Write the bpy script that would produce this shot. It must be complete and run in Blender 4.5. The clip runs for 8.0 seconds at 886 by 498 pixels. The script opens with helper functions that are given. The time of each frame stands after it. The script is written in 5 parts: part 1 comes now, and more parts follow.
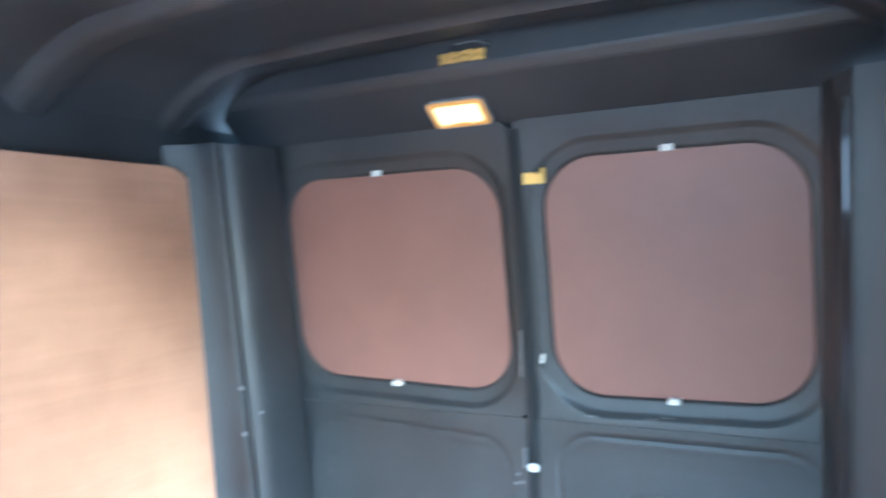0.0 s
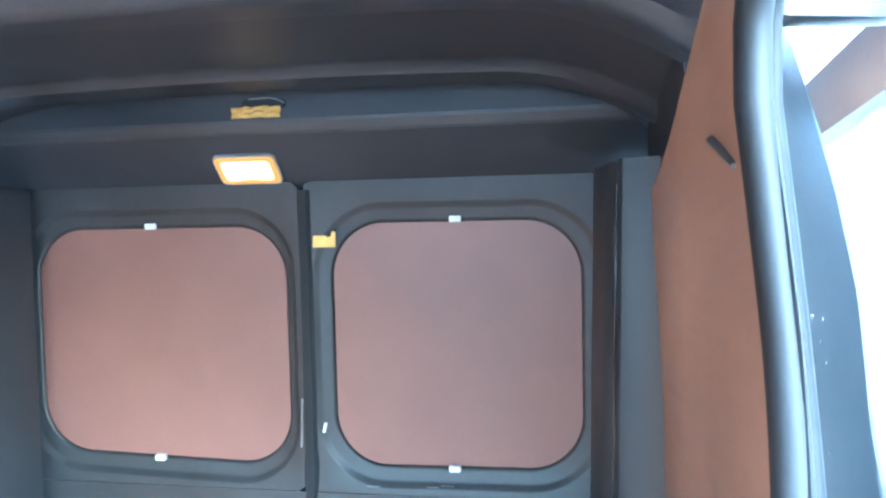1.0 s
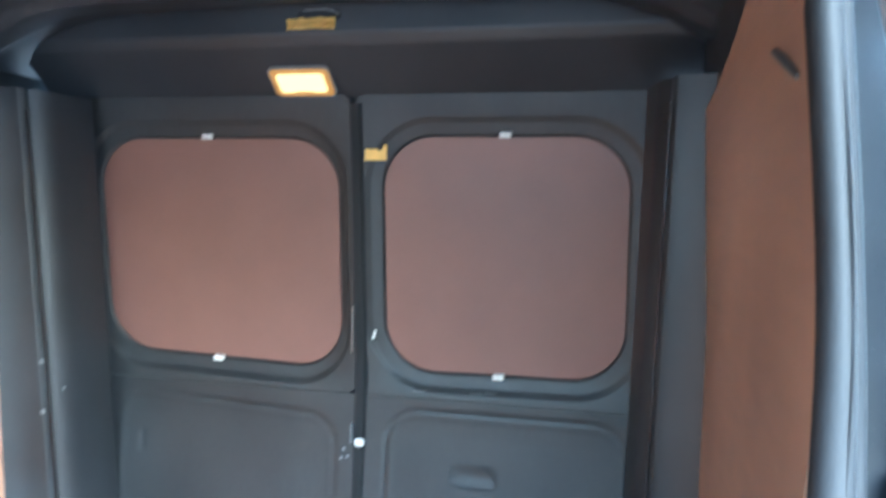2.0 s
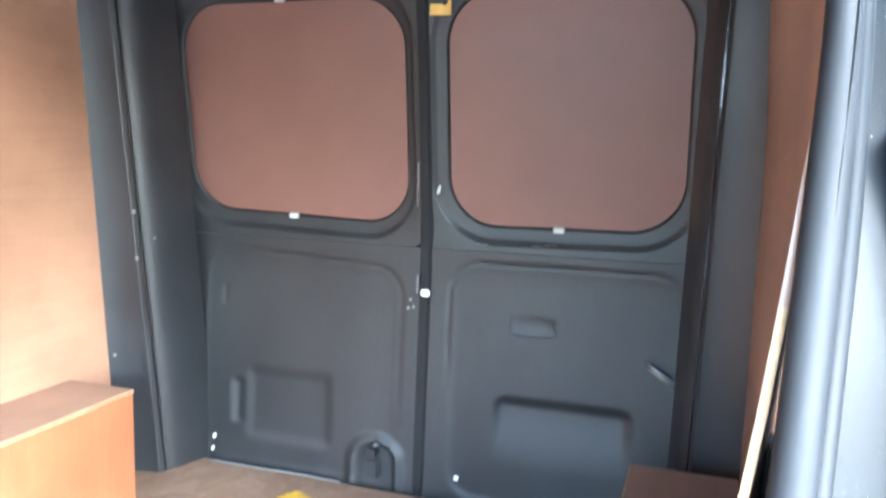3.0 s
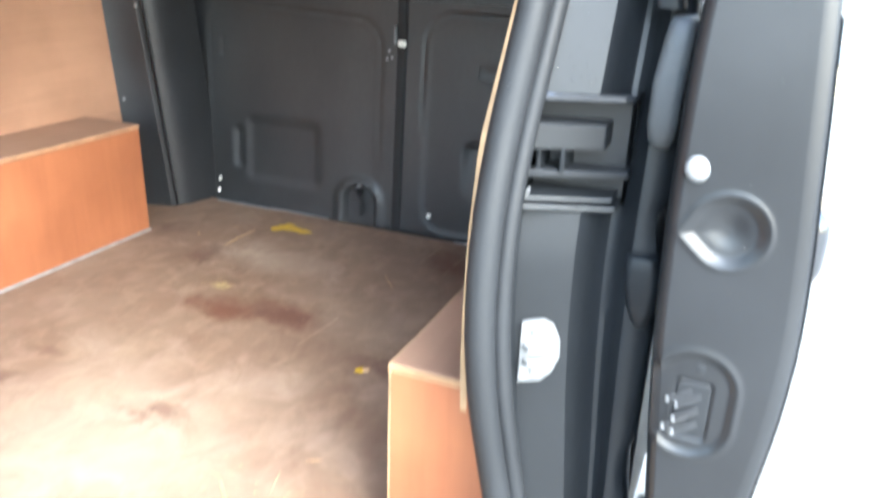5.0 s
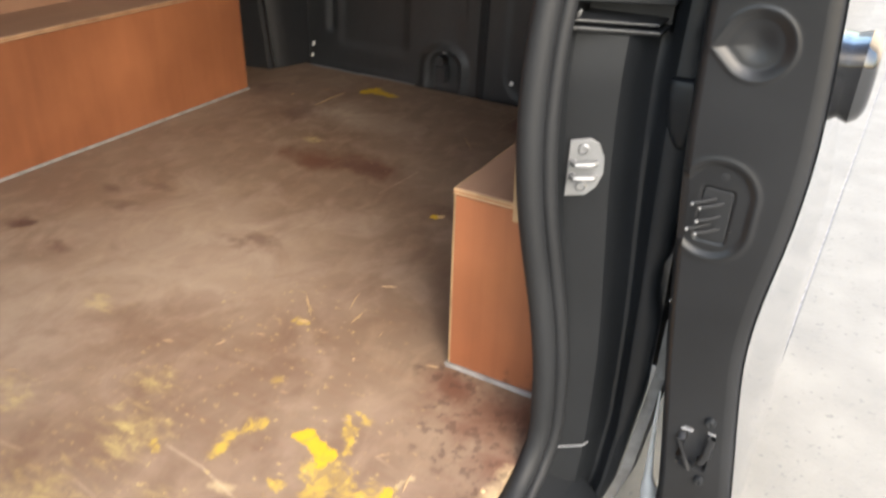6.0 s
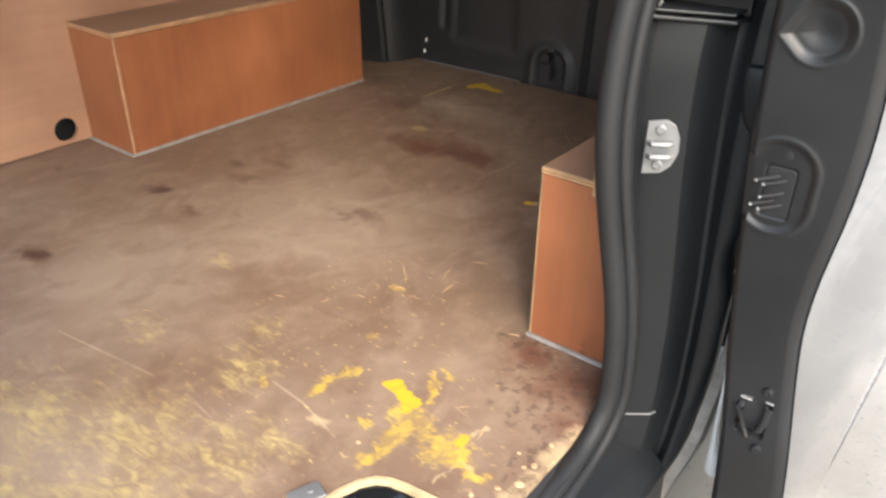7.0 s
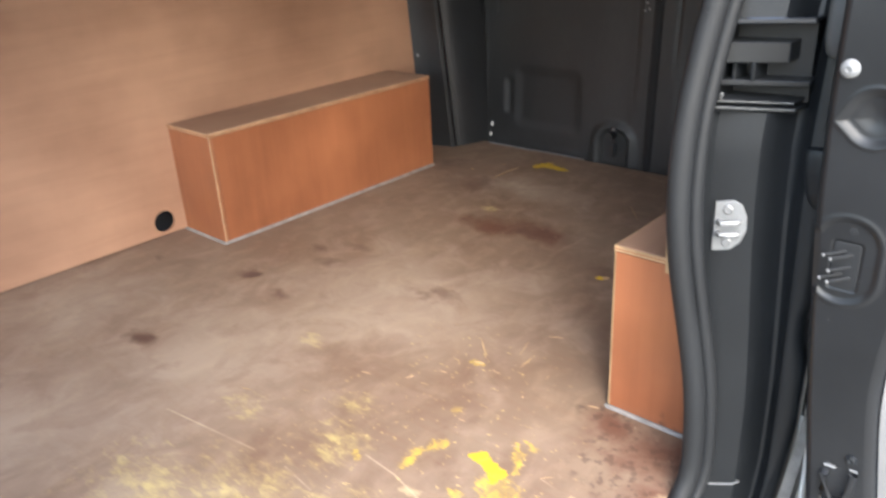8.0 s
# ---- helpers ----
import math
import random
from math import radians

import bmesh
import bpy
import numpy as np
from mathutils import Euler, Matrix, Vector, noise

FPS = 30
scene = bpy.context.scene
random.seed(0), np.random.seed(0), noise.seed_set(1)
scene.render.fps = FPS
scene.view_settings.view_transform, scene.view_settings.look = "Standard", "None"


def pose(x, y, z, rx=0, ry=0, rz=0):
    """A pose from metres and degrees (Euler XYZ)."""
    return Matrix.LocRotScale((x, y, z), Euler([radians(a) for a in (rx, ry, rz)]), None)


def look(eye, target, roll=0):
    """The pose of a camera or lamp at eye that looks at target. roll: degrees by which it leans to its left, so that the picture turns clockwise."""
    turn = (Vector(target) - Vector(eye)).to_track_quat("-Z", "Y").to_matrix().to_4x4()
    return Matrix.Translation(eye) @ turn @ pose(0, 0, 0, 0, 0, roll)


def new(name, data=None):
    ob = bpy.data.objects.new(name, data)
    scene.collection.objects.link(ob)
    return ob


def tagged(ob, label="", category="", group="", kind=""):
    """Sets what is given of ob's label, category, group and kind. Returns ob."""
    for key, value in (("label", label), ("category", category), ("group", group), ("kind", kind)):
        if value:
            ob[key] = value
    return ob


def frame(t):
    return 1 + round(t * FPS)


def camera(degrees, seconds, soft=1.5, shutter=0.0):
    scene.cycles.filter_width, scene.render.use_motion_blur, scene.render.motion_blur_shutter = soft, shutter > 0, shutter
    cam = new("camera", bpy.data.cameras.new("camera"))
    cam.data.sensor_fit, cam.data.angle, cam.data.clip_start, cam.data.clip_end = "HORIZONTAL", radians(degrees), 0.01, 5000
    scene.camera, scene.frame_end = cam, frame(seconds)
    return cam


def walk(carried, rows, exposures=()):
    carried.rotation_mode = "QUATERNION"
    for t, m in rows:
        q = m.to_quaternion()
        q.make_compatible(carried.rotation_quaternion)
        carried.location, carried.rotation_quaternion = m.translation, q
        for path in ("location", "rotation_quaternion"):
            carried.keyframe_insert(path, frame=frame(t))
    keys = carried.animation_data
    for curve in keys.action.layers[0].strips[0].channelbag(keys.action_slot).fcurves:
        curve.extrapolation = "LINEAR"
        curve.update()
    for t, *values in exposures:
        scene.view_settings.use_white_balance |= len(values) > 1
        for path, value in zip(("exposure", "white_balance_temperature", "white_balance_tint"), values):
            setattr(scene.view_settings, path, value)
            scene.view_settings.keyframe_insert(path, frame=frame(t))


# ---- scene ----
cam = camera(60.24, 8.0, soft=2.4, shutter=0.5)
PATH = [
    (0, (1.285, -0.530, 1.058), (0.345, 1.235, 1.048), -1.7),
    (0.2, (1.270, -0.535, 1.091), (0.524, 1.322, 1.059), -2.4),
    (0.5, (1.234, -0.531, 1.074), (0.723, 1.403, 1.061), -0.4),
    (1, (1.219, -0.522, 1.069), (0.863, 1.441, 1.208), -0.0),
    (1.2, (1.222, -0.523, 1.107), (0.868, 1.441, 1.238), -0.5),
    (1.3, (1.221, -0.523, 1.110), (0.869, 1.441, 1.237), -0.7),
    (1.4, (1.216, -0.524, 1.109), (0.881, 1.446, 1.216), -0.4),
    (1.5, (1.208, -0.524, 1.104), (0.877, 1.447, 1.199), 0.1),
    (2, (1.206, -0.558, 1.052), (0.750, 1.388, 0.985), 1.5),
    (2.2, (1.239, -0.536, 1.030), (0.692, 1.381, 0.895), 1.3),
    (3.3, (1.272, -0.638, 0.850), (0.593, 1.214, 0.520), 0.6),
    (3.5, (1.309, -0.636, 0.847), (0.555, 1.173, 0.448), -0.3),
    (3.7, (1.350, -0.630, 0.823), (0.543, 1.145, 0.379), 1.3),
    (3.9, (1.382, -0.631, 0.815), (0.537, 1.116, 0.332), 1.6),
    (4, (1.402, -0.630, 0.808), (0.530, 1.100, 0.310), 1.6),
    (4.2, (1.429, -0.632, 0.796), (0.543, 1.074, 0.247), 2.8),
    (4.5, (1.479, -0.650, 0.794), (0.625, 1.057, 0.195), 1.5),
    (4.7, (1.494, -0.690, 0.791), (0.697, 1.028, 0.148), 1.8),
    (5, (1.512, -0.743, 0.763), (0.821, 0.986, 0.032), 2.2),
    (5.1, (1.520, -0.763, 0.757), (0.829, 0.945, -0.019), 1.8),
    (5.2, (1.529, -0.756, 0.753), (0.818, 0.929, -0.059), 1.1),
    (6.3, (1.629, -0.866, 0.724), (0.717, 0.588, -0.300), 1.6),
    (6.5, (1.654, -0.875, 0.723), (0.674, 0.534, -0.304), 0.7),
    (7, (1.670, -0.911, 0.734), (0.603, 0.465, -0.250), 0.7),
    (7.5, (1.673, -0.975, 0.765), (0.528, 0.396, -0.136), -1.4),
    (7.6, (1.675, -0.970, 0.756), (0.519, 0.405, -0.124), -1.8),
    (8, (1.691, -0.977, 0.776), (0.444, 0.362, -0.032), -3.1),
]
EXPOSURES = [(0.0, 5.2, 3950, -4), (0.5, 5.7, 3850, -6), (1.0, 5.55, 3850, -6), (1.5, 5.2, 4000, -5), (2.0, 4.75, 4150, -3), (3.5, 4.9, 4700, 4), (4.5, 4.47, 4850, 4), (5.0, 3.85, 5000, 4), (5.2, 3.62, 5100, 5), (6.3, 1.98, 6050, 10), (7.0, 2.22, 5850, 10), (8.0, 2.56, 5400, 9)]
walk(cam, [(t, look(eye, target, roll)) for t, eye, target, roll in PATH], EXPOSURES)

# ---- daylight ----
world = bpy.data.worlds.new("overcast")
scene.world = world
world.use_nodes = True
wn = world.node_tree.nodes
sky = wn.new("ShaderNodeTexSky")
sky.sky_type = "NISHITA"
sky.sun_disc = False
sky.dust_density, sky.air_density = 5.0, 1.5
sky.sun_elevation, sky.sun_rotation = radians(40), radians(130)
world.node_tree.links.new(sky.outputs[0], wn["Background"].inputs[0])
wn["Background"].inputs[1].default_value = 0.15
sun = new("sun", bpy.data.lights.new("sun", "SUN"))
sun.data.energy, sun.data.angle, sun.data.color = 0.12, radians(40), (1.0, 0.97, 0.93)
sun.matrix_world = look((4.2, -3.6, 4.2), (0.6, 0.2, 0.0))

# ---- materials ----


def material(name, base, rough=0.5, metal=0.0, vary=0.25, scale=6.0, fine=60.0, bump=0.1, tint=None, coat=0.0):
    """A surface with broad and fine variation of colour, gloss and relief."""
    m = bpy.data.materials.new(name)
    m.use_nodes = True
    n, l = m.node_tree.nodes, m.node_tree.links
    b = n["Principled BSDF"]
    co = n.new("ShaderNodeTexCoord")
    broad, grain = n.new("ShaderNodeTexNoise"), n.new("ShaderNodeTexNoise")
    broad.inputs["Scale"].default_value, broad.inputs["Detail"].default_value = scale, 5
    grain.inputs["Scale"].default_value, grain.inputs["Detail"].default_value = fine, 4
    for t in (broad, grain):
        l.new(co.outputs["Object"], t.inputs["Vector"])
    ramp = n.new("ShaderNodeMixRGB")
    dark = tuple(c * (1 - vary) for c in base)
    light = tuple(min(1, c * (1 + vary)) for c in (tint or base))
    ramp.inputs[1].default_value, ramp.inputs[2].default_value = (*dark, 1), (*light, 1)
    mix = n.new("ShaderNodeMath")
    mix.operation = "MULTIPLY_ADD"
    mix.inputs[1].default_value = 0.35
    l.new(grain.outputs["Fac"], mix.inputs[0])
    off = n.new("ShaderNodeMapRange")
    off.inputs[1].default_value, off.inputs[2].default_value = 0.3, 0.7
    off.inputs[3].default_value, off.inputs[4].default_value = -0.15, 0.8
    l.new(broad.outputs["Fac"], off.inputs[0])
    l.new(off.outputs[0], mix.inputs[2])
    l.new(mix.outputs[0], ramp.inputs[0])
    l.new(ramp.outputs[0], b.inputs["Base Color"])
    gloss = n.new("ShaderNodeMapRange")
    gloss.inputs[3].default_value, gloss.inputs[4].default_value = rough * 0.75, min(1, rough * 1.3)
    l.new(broad.outputs["Fac"], gloss.inputs[0])
    l.new(gloss.outputs[0], b.inputs["Roughness"])
    b.inputs["Metallic"].default_value = metal
    b.inputs["Coat Weight"].default_value = coat
    bp = n.new("ShaderNodeBump")
    bp.inputs["Strength"].default_value, bp.inputs["Distance"].default_value = bump, 0.004
    l.new(grain.outputs["Fac"], bp.inputs["Height"])
    l.new(bp.outputs[0], b.inputs["Normal"])
    return m


BLACK = material("black_body_paint", (0.021, 0.0225, 0.0255), 0.42, vary=0.3, scale=4, fine=90, bump=0.05)
INNER = material("dusty_black_door_paint", (0.0145, 0.0153, 0.0168), 0.46, vary=0.35, scale=3, fine=70, bump=0.08)
JAMB = material("glossy_black_jamb_paint", (0.0104, 0.012, 0.0142), 0.46, vary=0.3, scale=5, fine=120, bump=0.04, coat=0.06)
DOOREDGE = material("black_door_edge_paint", (0.0115, 0.0125, 0.0143), 0.36, vary=0.3, scale=6, fine=120, bump=0.04)
GREY = material("dark_grey_plastic", (0.088, 0.09, 0.091), 0.45, vary=0.2, scale=12, fine=120, bump=0.08)
SKIN = material("glossy_black_outer_paint", (0.015, 0.016, 0.018), 0.1, vary=0.2, scale=5, fine=60, bump=0.06, coat=1.0)
RUBBER = material("black_rubber", (0.0105, 0.0118, 0.0138), 0.64, vary=0.2, scale=8, fine=150, bump=0.08)
PLASTIC = material("black_plastic", (0.02, 0.021, 0.023), 0.45, vary=0.2, scale=9, fine=220, bump=0.2)
BOARD = material("red_brown_window_board", (0.180, 0.089, 0.067), 0.4, vary=0.12, scale=3, fine=140, bump=0.05)
EDGE = material("raw_ply_edge", (0.43, 0.29, 0.155), 0.7, vary=0.3, scale=26, fine=180, bump=0.3)
WORN = material("worn_ply_edge", (0.40, 0.25, 0.14), 0.7, vary=0.35, scale=22, fine=180, bump=0.3)
CREAM = material("cream_floor_edge", (0.43, 0.335, 0.19), 0.7, vary=0.35, scale=26, fine=150, bump=0.4)
STEEL = material("zinc_plated_steel", (0.22, 0.225, 0.23), 0.42, metal=0.4, vary=0.15, scale=20, fine=160, bump=0.1)
WHITE = material("white_plastic", (0.75, 0.74, 0.7), 0.4, vary=0.08, scale=20, fine=160, bump=0.05)
STRIP = material("grey_sealant", (0.235, 0.225, 0.215), 0.75, vary=0.3, scale=30, fine=160, bump=0.3)
PLUG = material("grey_plug_plastic", (0.19, 0.195, 0.2), 0.4, vary=0.12, scale=30, fine=160, bump=0.05)
GRIME = material("road_grime", (0.26, 0.25, 0.235), 0.8, vary=0.3, scale=30, fine=260, bump=0.6)
GOLD = material("yellow_sticker", (0.75, 0.5, 0.12), 0.5, vary=0.15, scale=30, fine=100, bump=0.03)
CONCRETE = material("pale_concrete", (0.252, 0.235, 0.2), 0.85, vary=0.12, scale=7.0, fine=90, bump=0.55)
cn = CONCRETE.node_tree
cb = cn.nodes["Principled BSDF"]
pit = cn.nodes.new("ShaderNodeTexNoise")
pit.inputs["Scale"].default_value, pit.inputs["Detail"].default_value = 55.0, 4
cn.links.new(next(k for k in cn.nodes if k.type == "TEX_COORD").outputs["Object"], pit.inputs["Vector"])
pr = cn.nodes.new("ShaderNodeMapRange")
pr.inputs[1].default_value, pr.inputs[2].default_value, pr.inputs[4].default_value = 0.64, 0.7, 0.55
cn.links.new(pit.outputs["Fac"], pr.inputs[0])
pm = cn.nodes.new("ShaderNodeMixRGB")
cn.links.new(pr.outputs[0], pm.inputs[0])
cn.links.new(cb.inputs["Base Color"].links[0].from_socket, pm.inputs[1])
pm.inputs[2].default_value = (0.13, 0.125, 0.115, 1)
cn.links.new(pm.outputs[0], cb.inputs["Base Color"])
RENDER = material("beige_render", (0.6, 0.5, 0.38), 0.9, vary=0.1, scale=1.0, fine=40, bump=0.3)
SLATE = material("grey_roof", (0.16, 0.18, 0.2), 0.7, vary=0.25, scale=2, fine=20, bump=0.3)

for m_, lvl in ((RUBBER, 0.36), (JAMB, 0.36), (DOOREDGE, 0.5)):
    m_.node_tree.nodes["Principled BSDF"].inputs["Specular IOR Level"].default_value = lvl
    m_.node_tree.nodes["Principled BSDF"].inputs["Specular Tint"].default_value = (1.0, 0.98, 0.945, 1)


def ply(name, base, tint, axis, rough=0.45, vary=0.3, coat=0.25):
    """Plywood: grain stretched along one axis, blotches and fine pores."""
    m = material(name, base, rough, vary=vary, scale=2.0, fine=26, bump=0.06, tint=tint, coat=coat)
    m.node_tree.nodes["Principled BSDF"].inputs["Coat Roughness"].default_value = 0.18
    n, l = m.node_tree.nodes, m.node_tree.links
    mp = n.new("ShaderNodeMapping")
    s = [9.0, 9.0, 9.0]
    s[axis] = 0.7
    mp.inputs["Scale"].default_value = s
    co = next(k for k in n if k.type == "TEX_COORD")
    l.new(co.outputs["Object"], mp.inputs["Vector"])
    for k in n:
        if k.type == "TEX_NOISE" and k.inputs["Scale"].default_value > 10:
            k.inputs["Scale"].default_value = 5.0
            k.inputs["Detail"].default_value = 8
            k.inputs["Distortion"].default_value = 0.6
            l.new(mp.outputs[0], k.inputs["Vector"])
    return m


WALLPLY = ply("birch_faced_wall_ply", (0.325, 0.174, 0.104), (0.382, 0.223, 0.14), 1)
BOXPLY = ply("orange_brown_box_ply", (0.225, 0.077, 0.032), (0.29, 0.111, 0.047), 2, rough=0.4, vary=0.34)


def damp(m):
    """A dark ragged damp stain at the foot of the box by the side door."""
    nt = m.node_tree
    b = nt.nodes["Principled BSDF"]
    old = b.inputs["Base Color"].links[0].from_socket
    co = nt.nodes.new("ShaderNodeTexCoord").outputs["Object"]
    sep = nt.nodes.new("ShaderNodeSeparateXYZ")
    nt.links.new(co, sep.inputs[0])
    tx = nt.nodes.new("ShaderNodeTexNoise")
    tx.inputs["Scale"].default_value, tx.inputs["Detail"].default_value = 45.0, 7
    nt.links.new(co, tx.inputs["Vector"])
    k = calc(nt, "SUBTRACT", calc(nt, "MULTIPLY", calc(nt, "SUBTRACT", sep.outputs[0], 1.235), 9.0), calc(nt, "MULTIPLY", sep.outputs[2], 22.0))
    k = ramp01(nt, calc(nt, "MULTIPLY_ADD", calc(nt, "SUBTRACT", tx.outputs["Fac"], 0.5), 3.0, k), -0.1, 0.35)
    mx = nt.nodes.new("ShaderNodeMixRGB")
    nt.links.new(calc(nt, "MULTIPLY", k, 0.7), mx.inputs[0])
    nt.links.new(old, mx.inputs[1])
    mx.inputs[2].default_value = (0.06, 0.028, 0.018, 1)
    nt.links.new(mx.outputs[0], b.inputs["Base Color"])


BOXTOP = ply("worn_box_top_ply", (0.233, 0.130, 0.086), (0.291, 0.180, 0.119), 1, rough=0.55, coat=0.0)


def node(nt, kind, *values, **kw):
    """A node with its inputs set or linked in order; returns its first output."""
    n = nt.nodes.new(kind)
    for k, v in kw.items():
        if k == "operation":
            n.operation = v
    for i, v in enumerate(values):
        if isinstance(v, bpy.types.NodeSocket):
            nt.links.new(v, n.inputs[i])
        elif v is not None:
            n.inputs[i].default_value = v
    return n.outputs[0]


def calc(nt, op, a, b=None, c=None):
    return node(nt, "ShaderNodeMath", a, b, c, operation=op)


def ramp01(nt, v, lo, hi):
    return node(nt, "ShaderNodeMapRange", v, lo, hi, 0.0, 1.0)


def floor_material():
    """Worn plywood: dusty and rubbed areas, painted brightening to the front, dark stains, yellow paint and scratches
    at their places on the floor.
    """
    m = bpy.data.materials.new("worn_floor_ply")
    m.use_nodes = True
    nt = m.node_tree
    b = nt.nodes["Principled BSDF"]
    co = nt.nodes.new("ShaderNodeTexCoord").outputs["Object"]

    def cloud(scale, detail=6.0, stretch=(1, 1, 1), distort=0.0):
        mp = nt.nodes.new("ShaderNodeMapping")
        mp.inputs["Scale"].default_value = stretch
        nt.links.new(co, mp.inputs["Vector"])
        n = nt.nodes.new("ShaderNodeTexNoise")
        n.inputs["Scale"].default_value, n.inputs["Detail"].default_value, n.inputs["Distortion"].default_value = scale, detail, distort
        n.inputs["Roughness"].default_value = 0.62
        nt.links.new(mp.outputs[0], n.inputs["Vector"])
        return n.outputs["Fac"]

    broad, mid, fine = cloud(2.6), cloud(9.0, 8.0, distort=0.8), cloud(55.0, 5.0)
    grain = cloud(7.0, 8.0, (1.0, 14.0, 1.0))
    ragged = cloud(24.0, 10.0, (1.0, 1.6, 1.0), 0.6)
    streaks = cloud(46.0, 9.0, (0.6, 1.5, 1.0), 0.5)
    sep = nt.nodes.new("ShaderNodeSeparateXYZ")
    nt.links.new(co, sep.inputs[0])
    X, Y = sep.outputs[0], sep.outputs[1]
    # spots are drawn in a slightly warped plane, so that none is round
    XW = calc(nt, "MULTIPLY_ADD", calc(nt, "SUBTRACT", cloud(16.0, 5.0), 0.5), 0.07, X)
    YW = calc(nt, "MULTIPLY_ADD", calc(nt, "SUBTRACT", cloud(19.0, 5.0), 0.5), 0.055, Y)

    XF = calc(nt, "MULTIPLY_ADD", calc(nt, "SUBTRACT", cloud(38.0, 4.0), 0.5), 0.022, X)
    YF = calc(nt, "MULTIPLY_ADD", calc(nt, "SUBTRACT", cloud(43.0, 4.0), 0.5), 0.022, Y)

    def blobs(places):
        """The greatest of some soft spots (x, y, rx, ry): 1 in a spot's middle, 0 at its rim, negative outside."""
        top = None
        for x, y, rx, ry in places:
            u = calc(nt, "DIVIDE", calc(nt, "SUBTRACT", XW, x), rx)
            v = calc(nt, "DIVIDE", calc(nt, "SUBTRACT", YW, y), ry)
            d = calc(nt, "SUBTRACT", 1.0, calc(nt, "SQRT", calc(nt, "MULTIPLY_ADD", u, u, calc(nt, "MULTIPLY", v, v))))
            top = d if top is None else calc(nt, "MAXIMUM", top, d)
        return top

    def capsules(places):
        """The greatest of some straight smears (x0, y0, x1, y1, width): 1 on a smear's middle line, 0 at its rim, negative outside."""
        top = None
        for x0, y0, x1, y1, w in places:
            dx, dy = x1 - x0, y1 - y0
            px, py = calc(nt, "SUBTRACT", XF, x0), calc(nt, "SUBTRACT", YF, y0)
            t = calc(nt, "DIVIDE", calc(nt, "MULTIPLY_ADD", px, dx, calc(nt, "MULTIPLY", py, dy)), dx * dx + dy * dy)
            t = calc(nt, "MINIMUM", calc(nt, "MAXIMUM", t, 0.0), 1.0)
            ex = calc(nt, "MULTIPLY_ADD", t, -dx, px)
            ey = calc(nt, "MULTIPLY_ADD", t, -dy, py)
            d = calc(nt, "SQRT", calc(nt, "MULTIPLY_ADD", ex, ex, calc(nt, "MULTIPLY", ey, ey)))
            d = calc(nt, "MULTIPLY_ADD", d, -1.0 / w, 1.0)
            top = d if top is None else calc(nt, "MAXIMUM", top, d)
        return top

    def line(x0, y0, x1, y1, w):
        """1 on a scratch from one point to another."""
        dx, dy = x1 - x0, y1 - y0
        k = dx * dx + dy * dy
        px, py = calc(nt, "SUBTRACT", X, x0), calc(nt, "SUBTRACT", Y, y0)
        t = calc(nt, "DIVIDE", calc(nt, "MULTIPLY_ADD", px, dx, calc(nt, "MULTIPLY", py, dy)), k)
        t = calc(nt, "MINIMUM", calc(nt, "MAXIMUM", t, 0.0), 1.0)
        ex = calc(nt, "SUBTRACT", px, calc(nt, "MULTIPLY", t, dx))
        ey = calc(nt, "SUBTRACT", py, calc(nt, "MULTIPLY", t, dy))
        d = calc(nt, "SQRT", calc(nt, "MULTIPLY_ADD", ex, ex, calc(nt, "MULTIPLY", ey, ey)))
        d = calc(nt, "MULTIPLY_ADD", calc(nt, "SUBTRACT", mid, 0.5), 0.006, d)
        return node(nt, "ShaderNodeMapRange", d, w, w * 0.3, 0.0, 1.0)

    def over(base, colour, fac):
        n = nt.nodes.new("ShaderNodeMixRGB")
        nt.links.new(fac, n.inputs[0])
        if isinstance(base, tuple):
            n.inputs[1].default_value = (*base, 1)
        else:
            nt.links.new(base, n.inputs[1])
        n.inputs[2].default_value = (*colour, 1)
        return n.outputs[0]

    def rough_edge(field, noise_, lo, hi, gain):
        return ramp01(nt, calc(nt, "MULTIPLY_ADD", calc(nt, "SUBTRACT", noise_, 0.5), gain, field), lo, hi)

    c = over((0.155, 0.095, 0.062), (0.22, 0.156, 0.107), ramp01(nt, broad, 0.32, 0.68))
    c = over(c, (0.17, 0.085, 0.05), calc(nt, "MULTIPLY", ramp01(nt, grain, 0.5, 0.75), 0.38))
    c = over(c, (0.34, 0.25, 0.19), calc(nt, "MULTIPLY", ramp01(nt, mid, 0.5, 0.72), 0.36))
    # rubbed pale areas; those at the front and left also paint in brighter light
    pale = blobs([(0.62, 0.05, 0.42, 0.3), (0.45, -0.35, 0.36, 0.3), (0.40, 0.78, 0.28, 0.1), (0.35, -0.75, 0.4, 0.3), (0.80, -0.66, 0.34, 0.2), (0.0, -0.42, 0.34, 0.24), (0.42, -0.6, 0.34, 0.2)])
    c = over(c, (0.352, 0.278, 0.212), calc(nt, "MULTIPLY", rough_edge(pale, mid, 0.0, 0.9, 1.2), 0.55))
    mottle = ramp01(nt, cloud(9.0, 8.0, (1.0, 0.7, 1.0), 0.8), 0.5, 0.62)
    c = over(c, (0.115, 0.06, 0.038), calc(nt, "MULTIPLY", mottle, 0.3))
    wear = ramp01(nt, cloud(15.0, 7.0, (1.3, 0.8, 1.0), 0.6), 0.48, 0.68)
    c = over(c, (0.41, 0.31, 0.205), calc(nt, "MULTIPLY", wear, 0.2))
    ruddy = blobs([(0.50, 0.502, 0.15, 0.06), (0.63, 0.525, 0.13, 0.085), (1.28, -0.09, 0.09, 0.08), (1.315, -0.16, 0.05, 0.07), (1.19, -0.06, 0.07, 0.05), (0.95, 0.98, 0.25, 0.12)])
